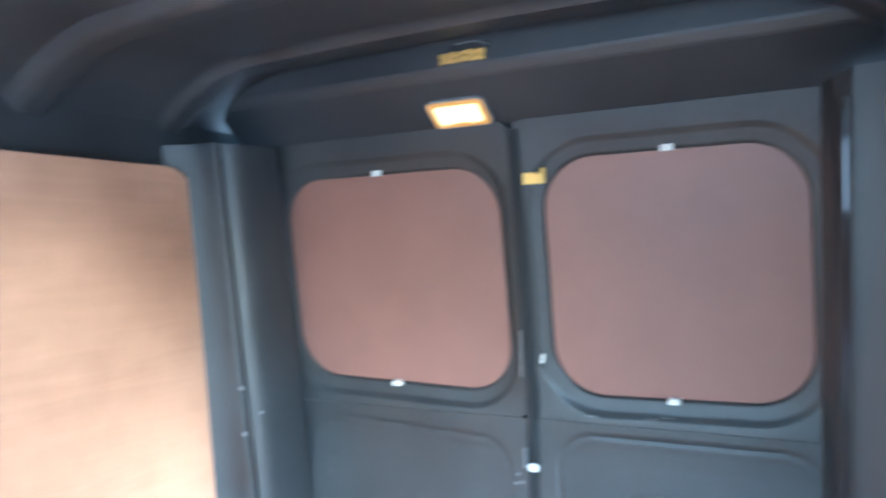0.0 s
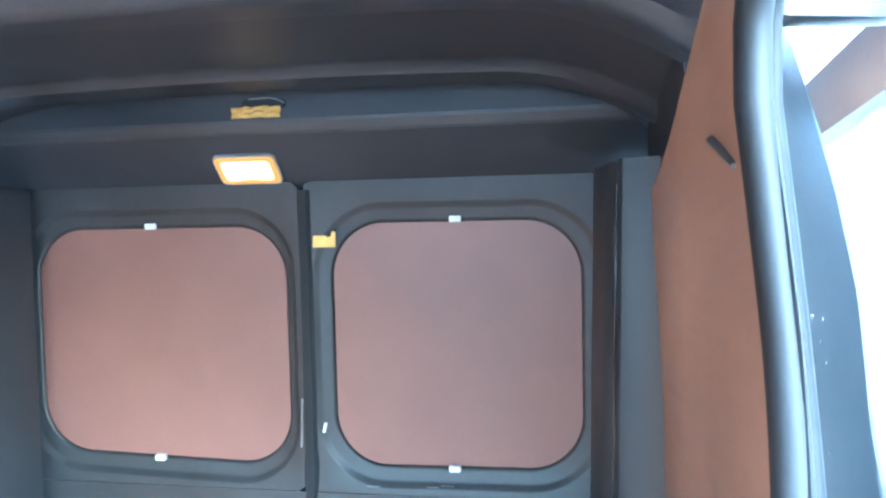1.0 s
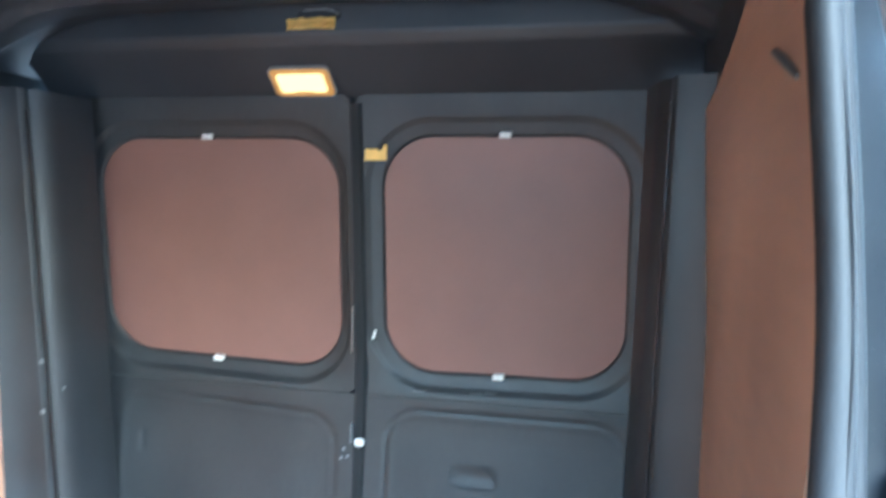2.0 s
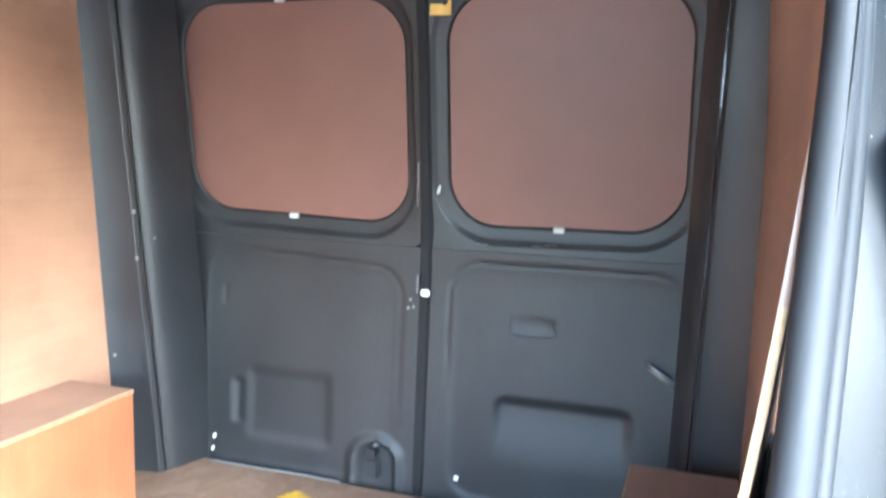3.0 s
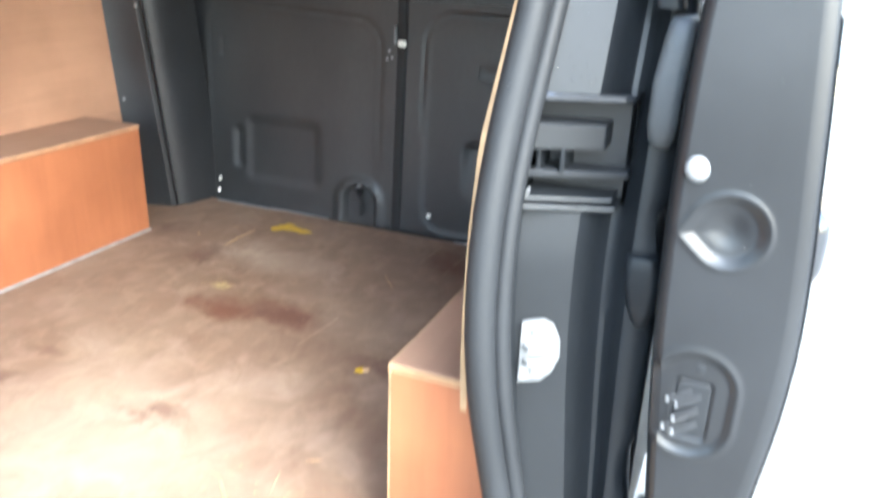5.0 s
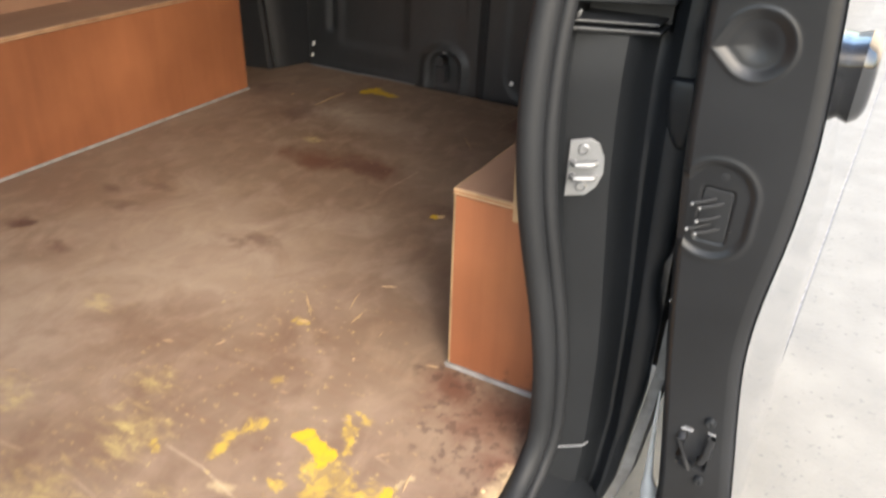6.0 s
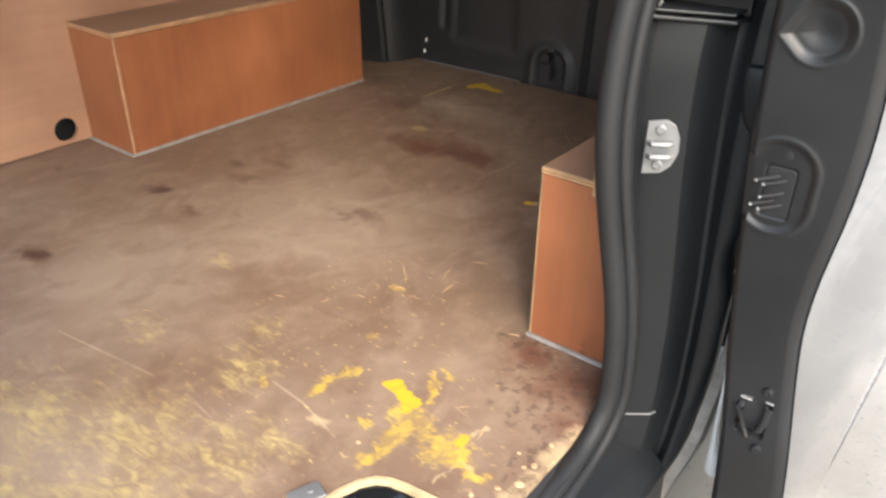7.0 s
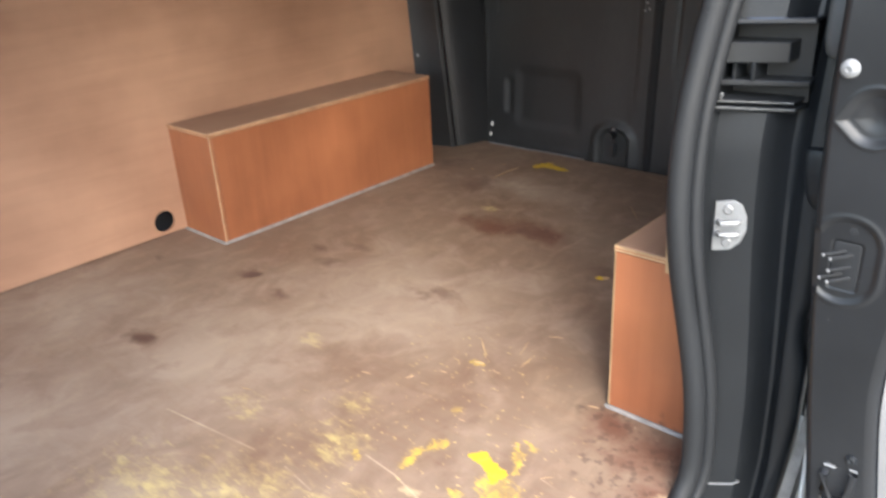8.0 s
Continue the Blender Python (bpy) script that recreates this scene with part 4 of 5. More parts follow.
# ---- open sliding door ----
OUT_X = [(-0.35, 1.60), (0.0, 1.597), (0.07, 1.589), (0.21, 1.568), (0.285, 1.560), (0.36, 1.570), (0.44, 1.577), (0.51, 1.576), (0.6, 1.568), (0.72, 1.557), (0.9, 1.54), (1.1, 1.52), (1.36, 1.49)]
IN_X = [(-0.35, 1.532), (0.05, 1.509), (0.2, 1.490), (0.26, 1.482), (0.46, 1.464), (0.58, 1.460), (0.72, 1.462), (0.8, 1.471), (0.9, 1.474), (1.1, 1.465), (1.36, 1.44)]
FRONT = -0.147
door_3 = thing("door_3", "black sliding side door slid fully open", "sliding door", "structure")


def edge_dip(u, z):
    """Pressed hollows in the door's front edge: the buffer cup, the contact plate's seat and the lock's seat."""
    dx, dz = u - 1.510, z - 0.5675
    # round hollow drawn out to a corner on its inner side
    h, r = math.hypot(dx, dz), 0.0285
    along, across = -0.985 * dx - 0.17 * dz, abs(0.17 * dx - 0.985 * dz)
    sa, ca = 0.79, 0.613
    tear = r + (across * ca + (along - r / sa) * sa if along > sa * h else h - r)
    out = 0.0038 * smooth01((0.0285 - tear) / 0.009) + 0.0035 * smooth01((0.02 - tear) / 0.018) - 0.0012 * math.exp(-((tear - 0.0305) / 0.002) ** 2)
    k = sdf_rr(u, z, 1.470, 1.538, 0.362, 0.46, 0.033)
    out += 0.0022 * smooth01(-k / 0.006) - 0.0011 * math.exp(-((k - 0.002) / 0.003) ** 2)
    k = sdf_rr(u, z, 1.488, 1.522, 0.375, 0.435, 0.006)
    out += 0.002 * smooth01(-k / 0.004)
    k = sdf_rr(u, z, 1.522, 1.556, 0.098, 0.154, 0.006)
    out += 0.012 * smooth01(-k / 0.005)
    return out


def door_edge():
    """The door's front edge face with rounded corners, from the sill to the top."""
    nu = 60
    levels = [-0.34 + 0.02 * i for i in range(21)] + [0.08 + 0.002 * i for i in range(45)] + [0.17 + 0.01 * i for i in range(18)] + [0.35 + 0.0015 * i for i in range(80)] + [0.47 + 0.01 * i for i in range(6)] + [0.53 + 0.0015 * i for i in range(60)] + [0.62 + 0.02 * i for i in range(35)]
    bm = bmesh.new()
    g = []
    for z in levels:
        a, b = mean3(IN_X, z), mean3(OUT_X, z)
        row = [bm.verts.new((a, 0.0, z)), bm.verts.new((a, FRONT + 0.016, z)), bm.verts.new((a + 0.003, FRONT + 0.005, z))]
        for i in range(nu + 1):
            u = a + 0.010 + (b - a - 0.022) * i / nu
            row.append(bm.verts.new((u, FRONT + edge_dip(u, z), z)))
        row += [bm.verts.new((b - 0.004, FRONT + 0.002, z)), bm.verts.new((b - 0.001, FRONT + 0.005, z)), bm.verts.new((b, FRONT + 0.010, z)), bm.verts.new((b - 0.002, 0.0, z))]
        g.append(row)
    n = len(g[0])
    for r, q in zip(g, g[1:]):
        for i in range(n):
            k = (i + 1) % n
            bm.faces.new((r[i], r[k], q[k], q[i]))
    bm.faces.new(g[0])
    bm.faces.new(g[-1][::-1])
    return bm


def door_slab(y0, y1, z0, z1, n=8):
    rows = []
    for z in zs(z0, z1, n):
        a, b = mean3(IN_X, z), mean3(OUT_X, z)
        rows.append([(a + 0.01, y0, z), (b - 0.002, y0, z), (b, (y0 + y1) / 2, z), (b - 0.002, y1, z), (a + 0.01, y1, z)])
    return loft(rows)


skin = []
for z in zs(-0.345, 0.73, 40):
    b = mean3(OUT_X, z) + 0.0015
    skin.append([(b, FRONT + 0.006, z), (b + 0.001, 0.2, z), (b, 0.6, z), (b - 0.004, 0.955, z), (b - 0.008, 0.955, z), (b - 0.006, 0.6, z), (b - 0.006, 0.2, z), (b - 0.004, FRONT + 0.008, z)])
part("outer_skin", loft(skin), SKIN, door_3, "wet glossy black outer door skin", smooth=True)
part("front_edge", door_edge(), DOOREDGE, door_3, smooth=True)
part("lower_skin", door_slab(0.002, 0.95, -0.34, 0.72), SKIN, door_3, smooth=True)
part("upper_arm", prism([(1.328, 1.243), (1.345, 1.2395), (1.40, 1.238), (1.463, 1.2395), (1.463, 1.254), (1.40, 1.2515), (1.352, 1.2525), (1.342, 1.2555), (1.328, 1.257)], 1, -0.04, -0.024, 0.003), JAMB, door_3, "black painted upper arm of the door", smooth=True)
part("top_rail", door_slab(0.002, 0.95, 1.24, 1.30, 2), JAMB, door_3, smooth=True)
part("rear_stile", door_slab(0.84, 0.95, 0.722, 1.239, 4), JAMB, door_3, smooth=True)
rows = []
for z in zs(0.715, 1.246, 4):
    c = (mean3(IN_X, z) + mean3(OUT_X, z)) / 2
    rows.append([(c - 0.002, 0.0, z), (c + 0.002, 0.0, z), (c + 0.002, 0.845, z), (c - 0.002, 0.845, z)])
pane = part("pane", loft(rows), GLASS, door_3, "clear side window glass")
pane.visible_shadow = False
part("stud", moved(turned([(0.001, 0.0), (0.0095, 0.0), (0.0095, 0.003), (0.007, 0.006), (0.003, 0.007), (0.0025, 0.0045), (0.001, 0.0045)], 18), Matrix.Translation((1.4795, FRONT, 0.6145)) @ Matrix.Rotation(radians(90), 4, "X")), PLUG, door_3, "pale grey plug with a centre dimple", smooth=True)
contact = part("contact_plate", prism(rounded_rect(1.491, 1.519, 0.378, 0.432, 0.004, 3), 1, FRONT + 0.002, FRONT + 0.009, 0.001), RUBBER, door_3, "black electrical contact block with sprung pins")
part("screw", moved(turned([(0.001, 0.0), (0.005, 0.0), (0.0042, 0.0025), (0.001, 0.003)], 12), Matrix.Translation((1.508, FRONT + 0.0045, 0.446)) @ Matrix.Rotation(radians(90), 4, "X")), RUBBER, contact, smooth=True)
for x, z in ((1.4865, 0.419), (1.494, 0.416), (1.4935, 0.402), (1.486, 0.392), (1.4945, 0.389)):
    part("pin", sweep([(x + 0.018, FRONT + 0.004, z + 0.004), (x + 0.009, FRONT - 0.005, z + 0.002), (x, FRONT - 0.010, z)], ring(7, 0.0019)), RUBBER, contact, smooth=True)
    part("pin_tip", moved(turned([(0.0004, -0.0019), (0.0016, -0.0012), (0.002, 0.0), (0.0016, 0.0012), (0.0004, 0.0019)], 8), Matrix.Translation((x - 0.001, FRONT - 0.011, z - 0.0005))), STEEL, contact, "bright metal tip", smooth=True)
lock = part("lock", prism([(1.522, 0.098), (1.554, 0.103), (1.556, 0.153), (1.524, 0.148)], 1, FRONT + 0.006, FRONT + 0.012, 0.001), PLASTIC, door_3, "black lock with a forked catch")
part("catch", sweep([(1.5235, FRONT + 0.006, 0.143), (1.524, FRONT - 0.005, 0.139), (1.527, FRONT - 0.006, 0.118), (1.538, FRONT - 0.005, 0.103), (1.54, FRONT + 0.006, 0.1)], ring(8, 0.0052, 0.8)), DOOREDGE, lock, smooth=True)
part("catch", sweep([(1.556, FRONT + 0.006, 0.156), (1.555, FRONT - 0.005, 0.151), (1.554, FRONT - 0.006, 0.128), (1.549, FRONT - 0.004, 0.114), (1.548, FRONT + 0.006, 0.11)], ring(8, 0.0048, 0.8)), DOOREDGE, lock, smooth=True)
part("bracket", block(1.521, 1.534, FRONT - 0.002, FRONT + 0.006, 0.1485, 0.1507, 0.0006), PLUG, lock)
part("bracket", block(1.549, 1.558, FRONT - 0.002, FRONT + 0.006, 0.1535, 0.1557, 0.0006), PLUG, lock)
for x, z in ((1.549, 0.169), (1.552, 0.085)):
    part("bolt", moved(turned([(0.001, 0.0), (0.0065, 0.0), (0.0055, 0.004), (0.003, 0.005), (0.001, 0.004)], 12), Matrix.Translation((x, FRONT, z)) @ Matrix.Rotation(radians(90), 4, "X")), JAMB, door_3, smooth=True)
rows = [[(x + r * a, -0.05 + r * b, z) for a, b in ring(10, 1.0)] for x, z, r in ((1.477, 0.11, 0.0012), (1.479, 0.06, 0.0022), (1.4815, 0.01, 0.0035), (1.4845, -0.03, 0.006), (1.4885, -0.05, 0.0105), (1.4905, -0.062, 0.0125), (1.490, -0.071, 0.010), (1.489, -0.077, 0.003))]
part("roller_arm", loft(rows), WHITE, door_3, "pale painted roller arm", smooth=True)
rows = []
for x, g in ((1.555, 0.004), (1.575, 0.004), (1.590, 0.0), (1.598, 0.004), (1.603, 0.010), (1.605, 0.017)):
    rows.append([(x, y, z) for y, z in rounded_rect(0.06 + g, 0.17 - g, 0.446 + g, 0.534 - g, 0.022, 5)])
part("outer_handle", loft(rows), SKIN, door_3, "wet glossy outer pull handle", smooth=True)

# ---- roof lamp ----
lamp = thing("interior_lamp", "lit warm interior lamp on the rear header", "lamp")
m = Matrix.Translation((0.489, 1.066, 1.368)) @ Matrix.Rotation(radians(180 - 38.6), 4, "X")
part("housing", moved(prism(rounded_rect(-0.075, 0.075, -0.043, 0.043, 0.016, 4), 2, -0.004, 0.008, 0.002), m), PLUG, lamp)
part("lens_rim", moved(prism(rounded_rect(-0.072, 0.072, -0.040, 0.040, 0.014, 4), 2, 0.003, 0.0095, 0.002), m), AMBER, lamp, "amber glowing rim")
lens = rounded_rect(-0.057, 0.057, -0.027, 0.027, 0.009, 4)
cut = next(k for k in range(len(lens)) if lens[k][1] < -0.0265 and lens[k][0] > 0)
lens[cut:cut] = [(-0.022, -0.027), (-0.018, -0.021), (0.018, -0.021), (0.022, -0.027)]
part("lens", moved(prism(lens, 2, 0.006, 0.012, 0.0015), m), GLOW, lamp, "glowing warm white lens with a finger notch")


rnd = random.Random(4)

# crumpled tape over a slot in the header above the lamp
tape = thing("tape_patch", "crumpled tan tape patch above the interior lamp", "tape")
bm = bmesh.new()
g = [[bm.verts.new((0.492 + 0.11 * i / 10, 0.971 - 0.006 * rnd.random(), 1.456 + 0.023 * j / 4 + 0.003 * rnd.random())) for j in range(5)] for i in range(11)]
for i in range(10):
    for j in range(4):
        bm.faces.new((g[i][j], g[i + 1][j], g[i + 1][j + 1], g[i][j + 1]))
bmesh.ops.solidify(bm, geom=bm.faces[:], thickness=0.001)
part("strip", bm, GOLD, tape)
part("trim_slot", prism(rounded_rect(0.515, 0.612, 1.4775, 1.497, 0.008, 3), 1, 0.9695, 0.978, 0.001), RUBBER, header)
part("slot_lip", sweep([(0.53, 0.9685, 1.497), (0.575, 0.9675, 1.498), (0.595, 0.9675, 1.494), (0.611, 0.9685, 1.486)], ring(6, 0.0014)), STEEL, header, "thin bright lip over the slot", smooth=True)

# yellow sticker between the rear windows
sticker = thing("sticker", "small yellow sticker on the rear door frame", "sticker")
z = 1.208
bm = prism([(0.632, 1.192), (0.684, 1.192), (0.684, 1.226), (0.676, 1.228), (0.674, 1.216), (0.664, 1.214), (0.662, 1.218), (0.632, 1.218)], 1, -0.0015, 0.0015)
part("sheet", moved(bm, Matrix.Translation((-0.006, door_y(z) - 0.007, 0))), GOLD, sticker)

# fittings of the rear doors
part("latch_plate", block(0.586, 0.592, 1.160, 1.172, 0.520, 0.568, 0.002), STEEL, door_1)
part("latch_tab", block(0.598, 0.622, 1.158, 1.166, 0.514, 0.532, 0.003, 2), WHITE, door_2, "pale latch tab")
for x, z in ((0.575, 0.482), (0.566, 0.50), (0.56, 0.478)):
    part("bolt", moved(turned([(0.001, 0.0), (0.004, 0.0), (0.0035, 0.003), (0.001, 0.0035)], 10), Matrix.Translation((x, door_y(z) - 0.002, z)) @ Matrix.Rotation(radians(90), 4, "X")), STEEL, door_1, smooth=True)
# pale strip that paints the glint on the metal edge at the gap
part("gap_edge_glint", block(0.588, 0.5905, 1.150, 1.156, 0.74, 0.85, 0.0008), STRIP, door_1)
part("lower_catch", joined(block(0.455, 0.50, 1.135, 1.15, 0.02, 0.075, 0.006, 2), moved(turned([(0.003, -0.02), (0.014, -0.02), (0.014, 0.01), (0.003, 0.01)], 14), Matrix.Translation((0.478, 1.138, 0.09)) @ Matrix.Rotation(radians(90), 4, "X"))), PLASTIC, door_1, "black floor catch", smooth=True)
part("catch_tip", block(0.487, 0.502, 1.128, 1.14, 0.112, 0.12, 0.002), STEEL, door_1)
part("pull_handle", sweep([(1.158, 1.18, 0.398), (1.165, 1.155, 0.396), (1.178, 1.145, 0.391), (1.206, 1.145, 0.373), (1.217, 1.155, 0.364), (1.220, 1.18, 0.36)], ring(8, 0.007, 1.2)), STEEL, door_2, "bright metal pull handle", smooth=True)
part("handle_rim", sweep([(0.83, 1.172, 0.482), (0.83, 1.168, 0.45), (0.85, 1.168, 0.436), (0.93, 1.168, 0.436), (0.945, 1.168, 0.45), (0.93, 1.168, 0.474), (0.90, 1.172, 0.488)], ring(6, 0.0014)), PLASTIC, door_2, smooth=True)

for nm, mir in ((corner_left, False), (corner_right, True)):
    pts = []
    for i in range(12):
        z = 0.004 + 1.28 * i / 11
        x, y = -0.0745 - 0.022 * z, 1.017 - 0.09 * z
        pts.append((flip(x) + 0.022 if mir else x, y, z))
    part("crease", sweep(pts, ring(6, 0.0035), up=(0, 1, 0)), SKIN, nm, "glossy painted seam lip", smooth=True)
for x, z, w, h, door in ((-0.132, 0.786, 0.012, 0.036, door_1), (0.640, 0.784, 0.006, 0.022, door_2), (0.709, 0.056, 0.011, 0.012, door_2), (-0.010, 0.064, 0.007, 0.014, door_1), (-0.016, 0.026, 0.006, 0.012, door_1)):
    part("tab", moved(block(-w / 2, w / 2, -0.003, 0.003, -h / 2, h / 2, 0.001), Matrix.Translation((x, door_y(z) - 0.006, z)) @ Matrix.Rotation(radians(12), 4, "Y")), WHITE, door, "small white plastic tab")
for x0, x1, z in ((0.735, 0.765, 0.653), (0.872, 0.90, 0.657), (0.905, 0.935, 0.661)):
    part("scuff", block(x0, x1, door_y(z) - 0.0012, door_y(z) + 0.001, z - 0.0005, z + 0.0005, 0), STRIP, door_2 if x0 > 0.6 else door_1, "pale scratch in the paint")


for x0, x1, y in ((-0.005, 0.189, 1.117), (0.189, 0.39, 1.122), (0.80, 1.012, 1.115)):
    strip = part("trim_floor_end", sweep([(x0, y + 0.004, 0.0015), ((x0 + x1) / 2, y + 0.0055, 0.002), (x1, y + 0.004, 0.0015)], ring(6, 0.0032, 0.6)), PLUG)
    tagged(strip, "grey sealant strip along the rear end of the floor", "trim", kind="structure")
for x, y, z, r in ((-0.086, 0.935, 0.71, 0.006), (-0.092, 0.948, 0.59, 0.006), (-0.175, 0.952, 0.327, 0.0055), (-0.066, 0.985, 0.64, 0.004)):
    part("plug", moved(turned([(0.001, 0.0), (r, 0.0), (r * 0.9, 0.002), (r * 0.4, 0.003), (0.001, 0.0026)], 12), Matrix.Translation((x, y, z)) @ Matrix.Rotation(radians(90), 4, "X")), PLUG, corner_left, "small grey plug in the post", smooth=True)


# ---- things lying on the floor ----


def splinter(x, y, length, turn, width, label):
    """A sliver of wood or straw, bowed and tapered, lying on the floor."""
    ob = thing("wood_splinter", label, "splinter", group="splinters on the floor")
    pts = []
    for i in range(7):
        u = i / 6 - 0.5
        pts.append((u * length, 0.05 * length * math.sin(3 * u + rnd.random() * 0.4), width * 0.5 + 0.0005))
    rows = []
    for i, p in enumerate(pts):
        w = 0.7 * width * (0.1 + 0.9 * math.sin(math.pi * (0.06 + 0.84 * i / 6)))
        rows.append([(p[0], p[1] + a * w / width, max(0.0004, p[2] + b * w / width)) for a, b in ring(6, width * 0.5, 0.8)])
    part("sliver", moved(loft(rows), Matrix.Translation((x, y, 0)) @ Matrix.Rotation(radians(turn), 4, "Z")), EDGE, ob)


STRAW = "pale dry wood splinter lying on the floor"
for x, y, l, a, w in ((0.262, 0.87, 0.14, 83, 0.006), (0.878, -0.004, 0.07, -50, 0.004), (0.902, -0.047, 0.02, 10, 0.004), (0.9715, 0.006, 0.038, 85, 0.004), (0.9635, 0.115, 0.027, 22, 0.003), (0.9385, 0.045, 0.05, 100, 0.0025), (0.867, -0.11, 0.018, 0, 0.002), (0.756, -0.2, 0.02, 10, 0.003), (0.62, -0.37, 0.022, 15, 0.003), (0.95, -0.053, 0.012, 20, 0.002), (1.03, -0.011, 0.016, 95, 0.002), (1.233, -0.255, 0.03, 95, 0.004), (1.142, -0.038, 0.02, 10, 0.004), (0.76, 0.79, 0.09, -58, 0.003), (0.20, 0.94, 0.02, 20, 0.003), (1.18, -0.23, 0.02, 40, 0.002), (1.1, -0.2, 0.016, 15, 0.002), (0.99, -0.2, 0.014, 0, 0.002), (0.83, -0.16, 0.016, 60, 0.002)):
    splinter(x, y, l, a, w, STRAW)


def chip(x, y, r, mat, label, name):
    ob = thing(name, label, "debris", group="chips on the floor")
    n = 8
    low = [(x + r * (0.6 + 0.5 * rnd.random()) * math.cos(2 * math.pi * i / n), y + r * (0.6 + 0.5 * rnd.random()) * math.sin(2 * math.pi * i / n), 0.0003) for i in range(n)]
    top = [(x + (p[0] - x) * 0.7, y + (p[1] - y) * 0.7, 0.0012 + 0.0008 * rnd.random()) for p in low]
    part("flake", loft([low, top]), mat, ob)


for x, y, r in ((1.319, -0.215, 0.004), (1.321, -0.262, 0.006), (1.312, -0.272, 0.004), (1.323, -0.30, 0.007), (1.305, -0.322, 0.005), (1.318, -0.338, 0.006), (1.285, -0.352, 0.004), (0.905, 0.402, 0.009), (1.113, -0.373, 0.0038), (1.03, -0.085, 0.0025), (0.94, -0.05, 0.0022), (1.293, -0.255, 0.003), (0.14, 0.85, 0.005), (-0.05, 1.115, 0.007), (-0.045, 1.128, 0.006)):
    chip(x, y, r, EDGE, "small cream flake of paint on the floor", "paint_flake")

# raw cut edge of the floor round the step well, and the well's lining
edge = part("trim_floor_edge", sweep([(x + 0.002, y - 0.001, -0.006) for x, y in well], [(-0.006, -0.006), (0.002, -0.006), (0.002, 0.004), (-0.001, 0.0063), (-0.006, 0.0063)], up=(0, 0, 1)), CREAM)
tagged(edge, "pale raw plywood edge round the step well", "trim", kind="structure")
rows = []
for z, f in ((-0.010, 0.0), (-0.011, 0.03), (-0.016, 0.07), (-0.026, 0.14), (-0.036, 0.28), (-0.042, 0.55), (-0.044, 0.9)):
    rows.append([(x + (1.31 - x) * f, y + (-0.72 - y) * f, z - 0.45 * max(0.0, x + (1.31 - x) * f - 1.2)) for x, y in well])
bm = bmesh.new()
vs = [[bm.verts.new(p) for p in r] for r in rows]
for a, b in zip(vs, vs[1:]):
    for i in range(len(a) - 1):
        bm.faces.new((a[i], a[i + 1], b[i + 1], b[i]))
bmesh.ops.solidify(bm, geom=bm.faces[:], thickness=0.003)
lin = part("trim_step_lining", bm, SKIN, smooth=True)
tagged(lin, "black plastic lining of the step well", "step", kind="structure")
bracket = thing("floor_bracket", "grey metal bracket at the step well corner", "bracket")
plate = part("plate", moved(block(-0.022, 0.022, -0.014, 0.014, 0.0, 0.004, 0.001), Matrix.Translation((1.128, -0.482, 0.001)) @ Matrix.Rotation(radians(70), 4, "Z")), STEEL, bracket)
part("screw", moved(turned([(0.001, 0.0), (0.005, 0.0), (0.004, 0.003), (0.001, 0.003)], 10), Matrix.Translation((1.128, -0.475, 0.004))), STEEL, plate, smooth=True)

# drops of water on the post and the door edge


def on_panel(z, u):
    """A point on the post's painted face."""
    a = seal_at(z).x + 0.019
    return a + (outer_x(z) - a) * u, lerp(PANEL_Y, z) - 0.0265 + 0.03 * u


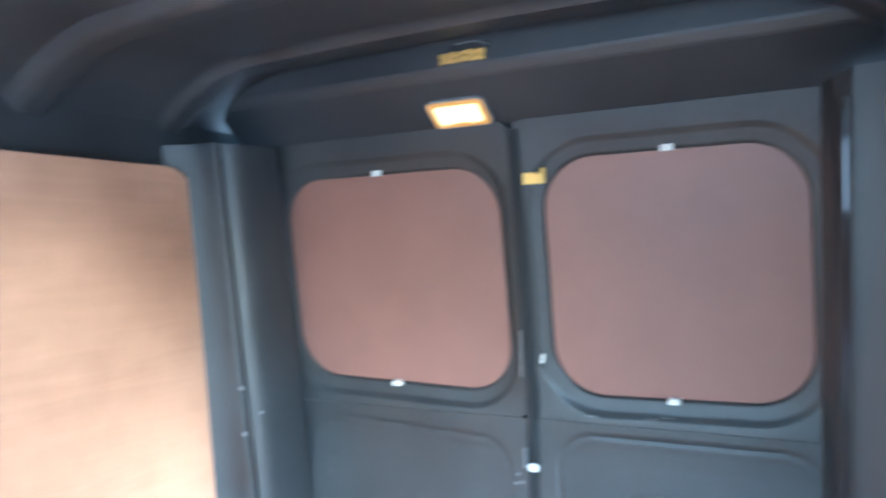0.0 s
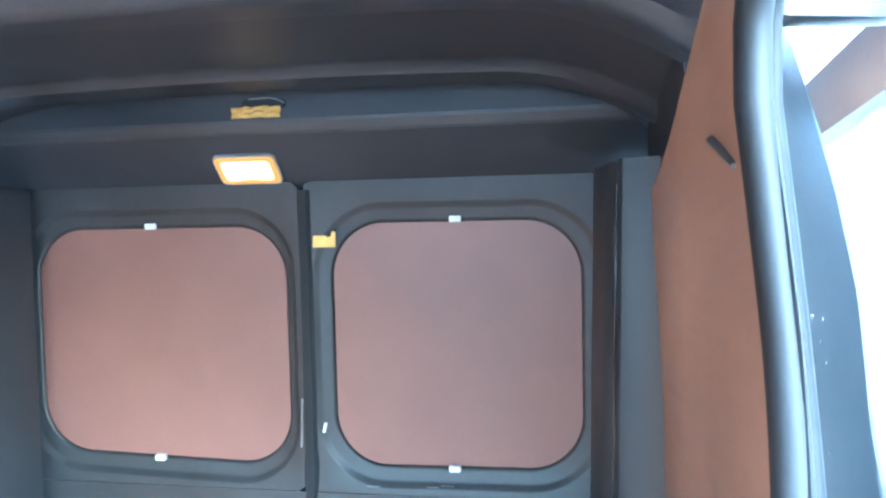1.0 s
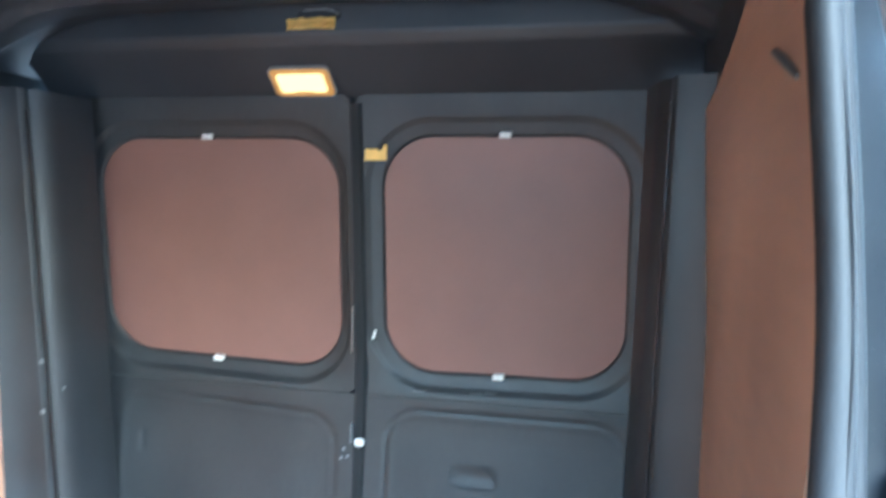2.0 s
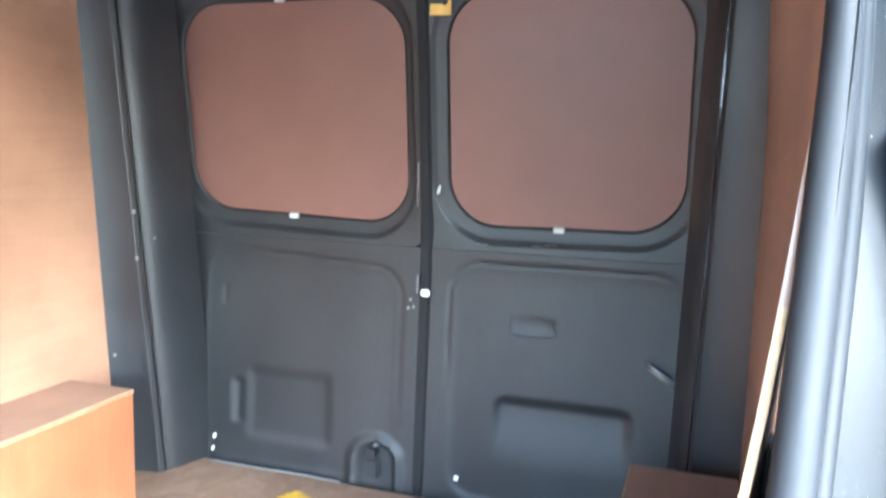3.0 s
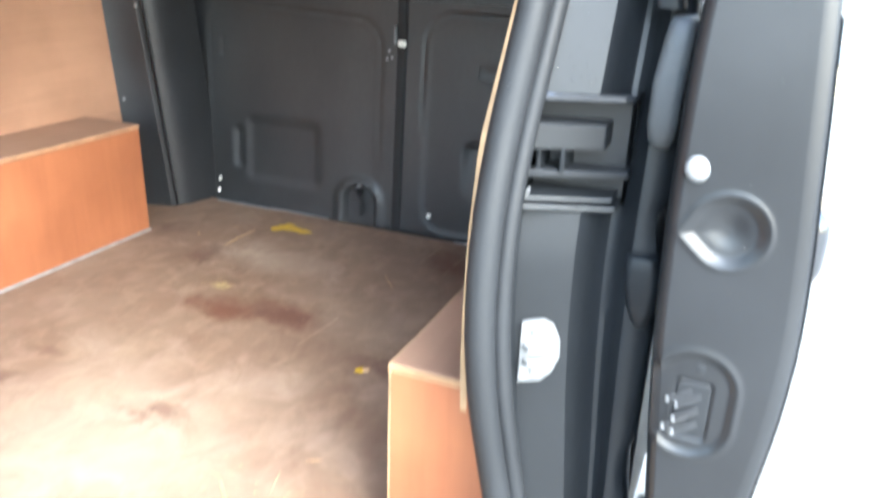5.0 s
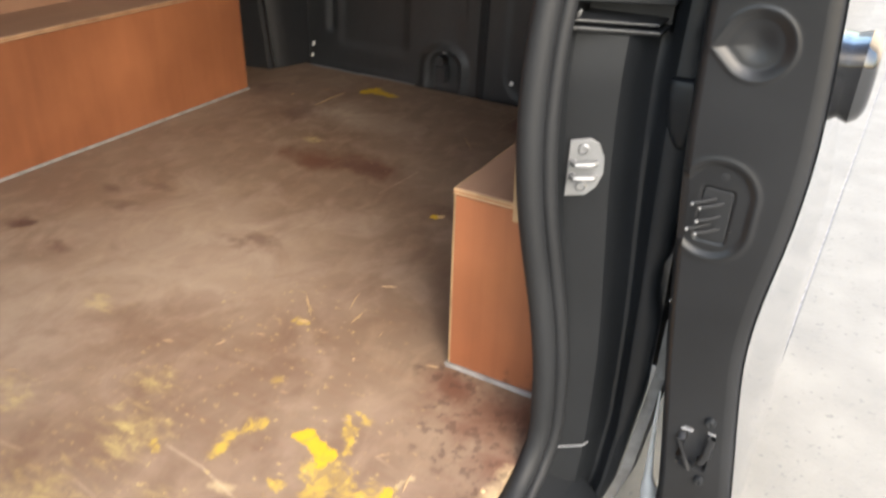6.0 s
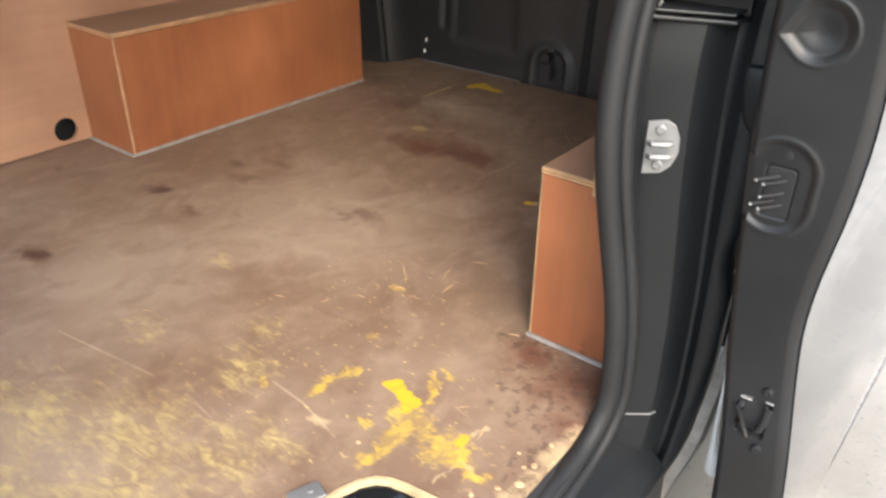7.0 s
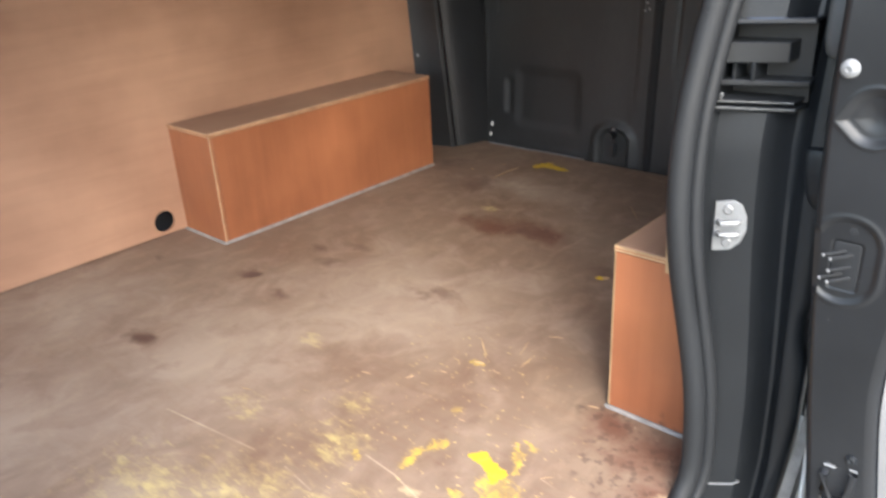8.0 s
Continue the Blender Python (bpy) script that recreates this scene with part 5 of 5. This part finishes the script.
bm = bmesh.new()
for i in range(100):
    up = i < 75
    z = (0.655 + 0.5 * rnd.random() ** 1.7) if up else rnd.uniform(0.3, 0.9)
    s = side_profile(z)
    x, y = on_panel(z, rnd.uniform(0.12, 0.44)) if up else (rnd.uniform(1.47, 1.535) - 0.6 * s, FRONT)
    r = rnd.uniform(0.0004, 0.0009)
    bmesh.ops.create_icosphere(bm, subdivisions=1, radius=r, matrix=Matrix.Translation((x, y, z)) @ Matrix.Diagonal((0.8, 0.6, 1.8, 1)))
drops = part("water_drops", bm, GLASS, pillar, "clear rain drops", smooth=True)
tagged(drops, kind="stuff")

# dark strap guide on the plywood lining
hook = thing("strap_guide", "dark grey plastic strap guide on the plywood lining", "bracket")
part("arm", sweep([(1.344, 0.215, 1.222), (1.338, 0.195, 1.216), (1.336, 0.13, 1.192), (1.337, 0.08, 1.172)], ring(10, 0.006, 0.6)), GREY, hook, smooth=True)

# ---- surroundings ----
joint = [(1.568 + 0.028 * y, y) for y in (-6.0, 12.0)]
for outline in ([(-4.0, -6.0), (joint[0][0] - 0.003, -6.0), (joint[1][0] - 0.003, 12.0), (-4.0, 12.0)], [(joint[0][0] + 0.003, -6.0), (6.0, -6.0), (6.0, 12.0), (joint[1][0] + 0.003, 12.0)]):
    slab = part("pavement", prism(outline, 2, -0.56, -0.535, 0.002), CONCRETE)
    tagged(slab, "pale worn concrete paving strip", "pavement", kind="structure")
filler = part("pavement_joint", prism([(joint[0][0] - 0.0029, -6.0), (joint[0][0] + 0.0029, -6.0), (joint[1][0] + 0.0029, 12.0), (joint[1][0] - 0.0029, 12.0)], 2, -0.56, -0.5368), GRIME)
tagged(filler, "grey dirt in the joint of the paving", "joint", kind="structure")
house = thing("house", "beige rendered house with a grey sloping roof", "house")
gable = [(2.2, -0.55), (11.0, -0.55), (11.0, 7.5), (7.5, 7.5), (2.2, 0.9)]
part("wall", prism(gable, 1, 8.0, 14.0), RENDER, house)
part("roof", prism([(1.9, 0.75), (7.5, 7.8), (7.5, 8.9), (1.9, 1.7)], 1, 7.6, 14.2), SLATE, house)

part("plinth_band", block(2.15, 11.0, 7.9, 7.99, -0.17, 0.0, 0.01), SLATE, house, "grey band along the foot of the wall")
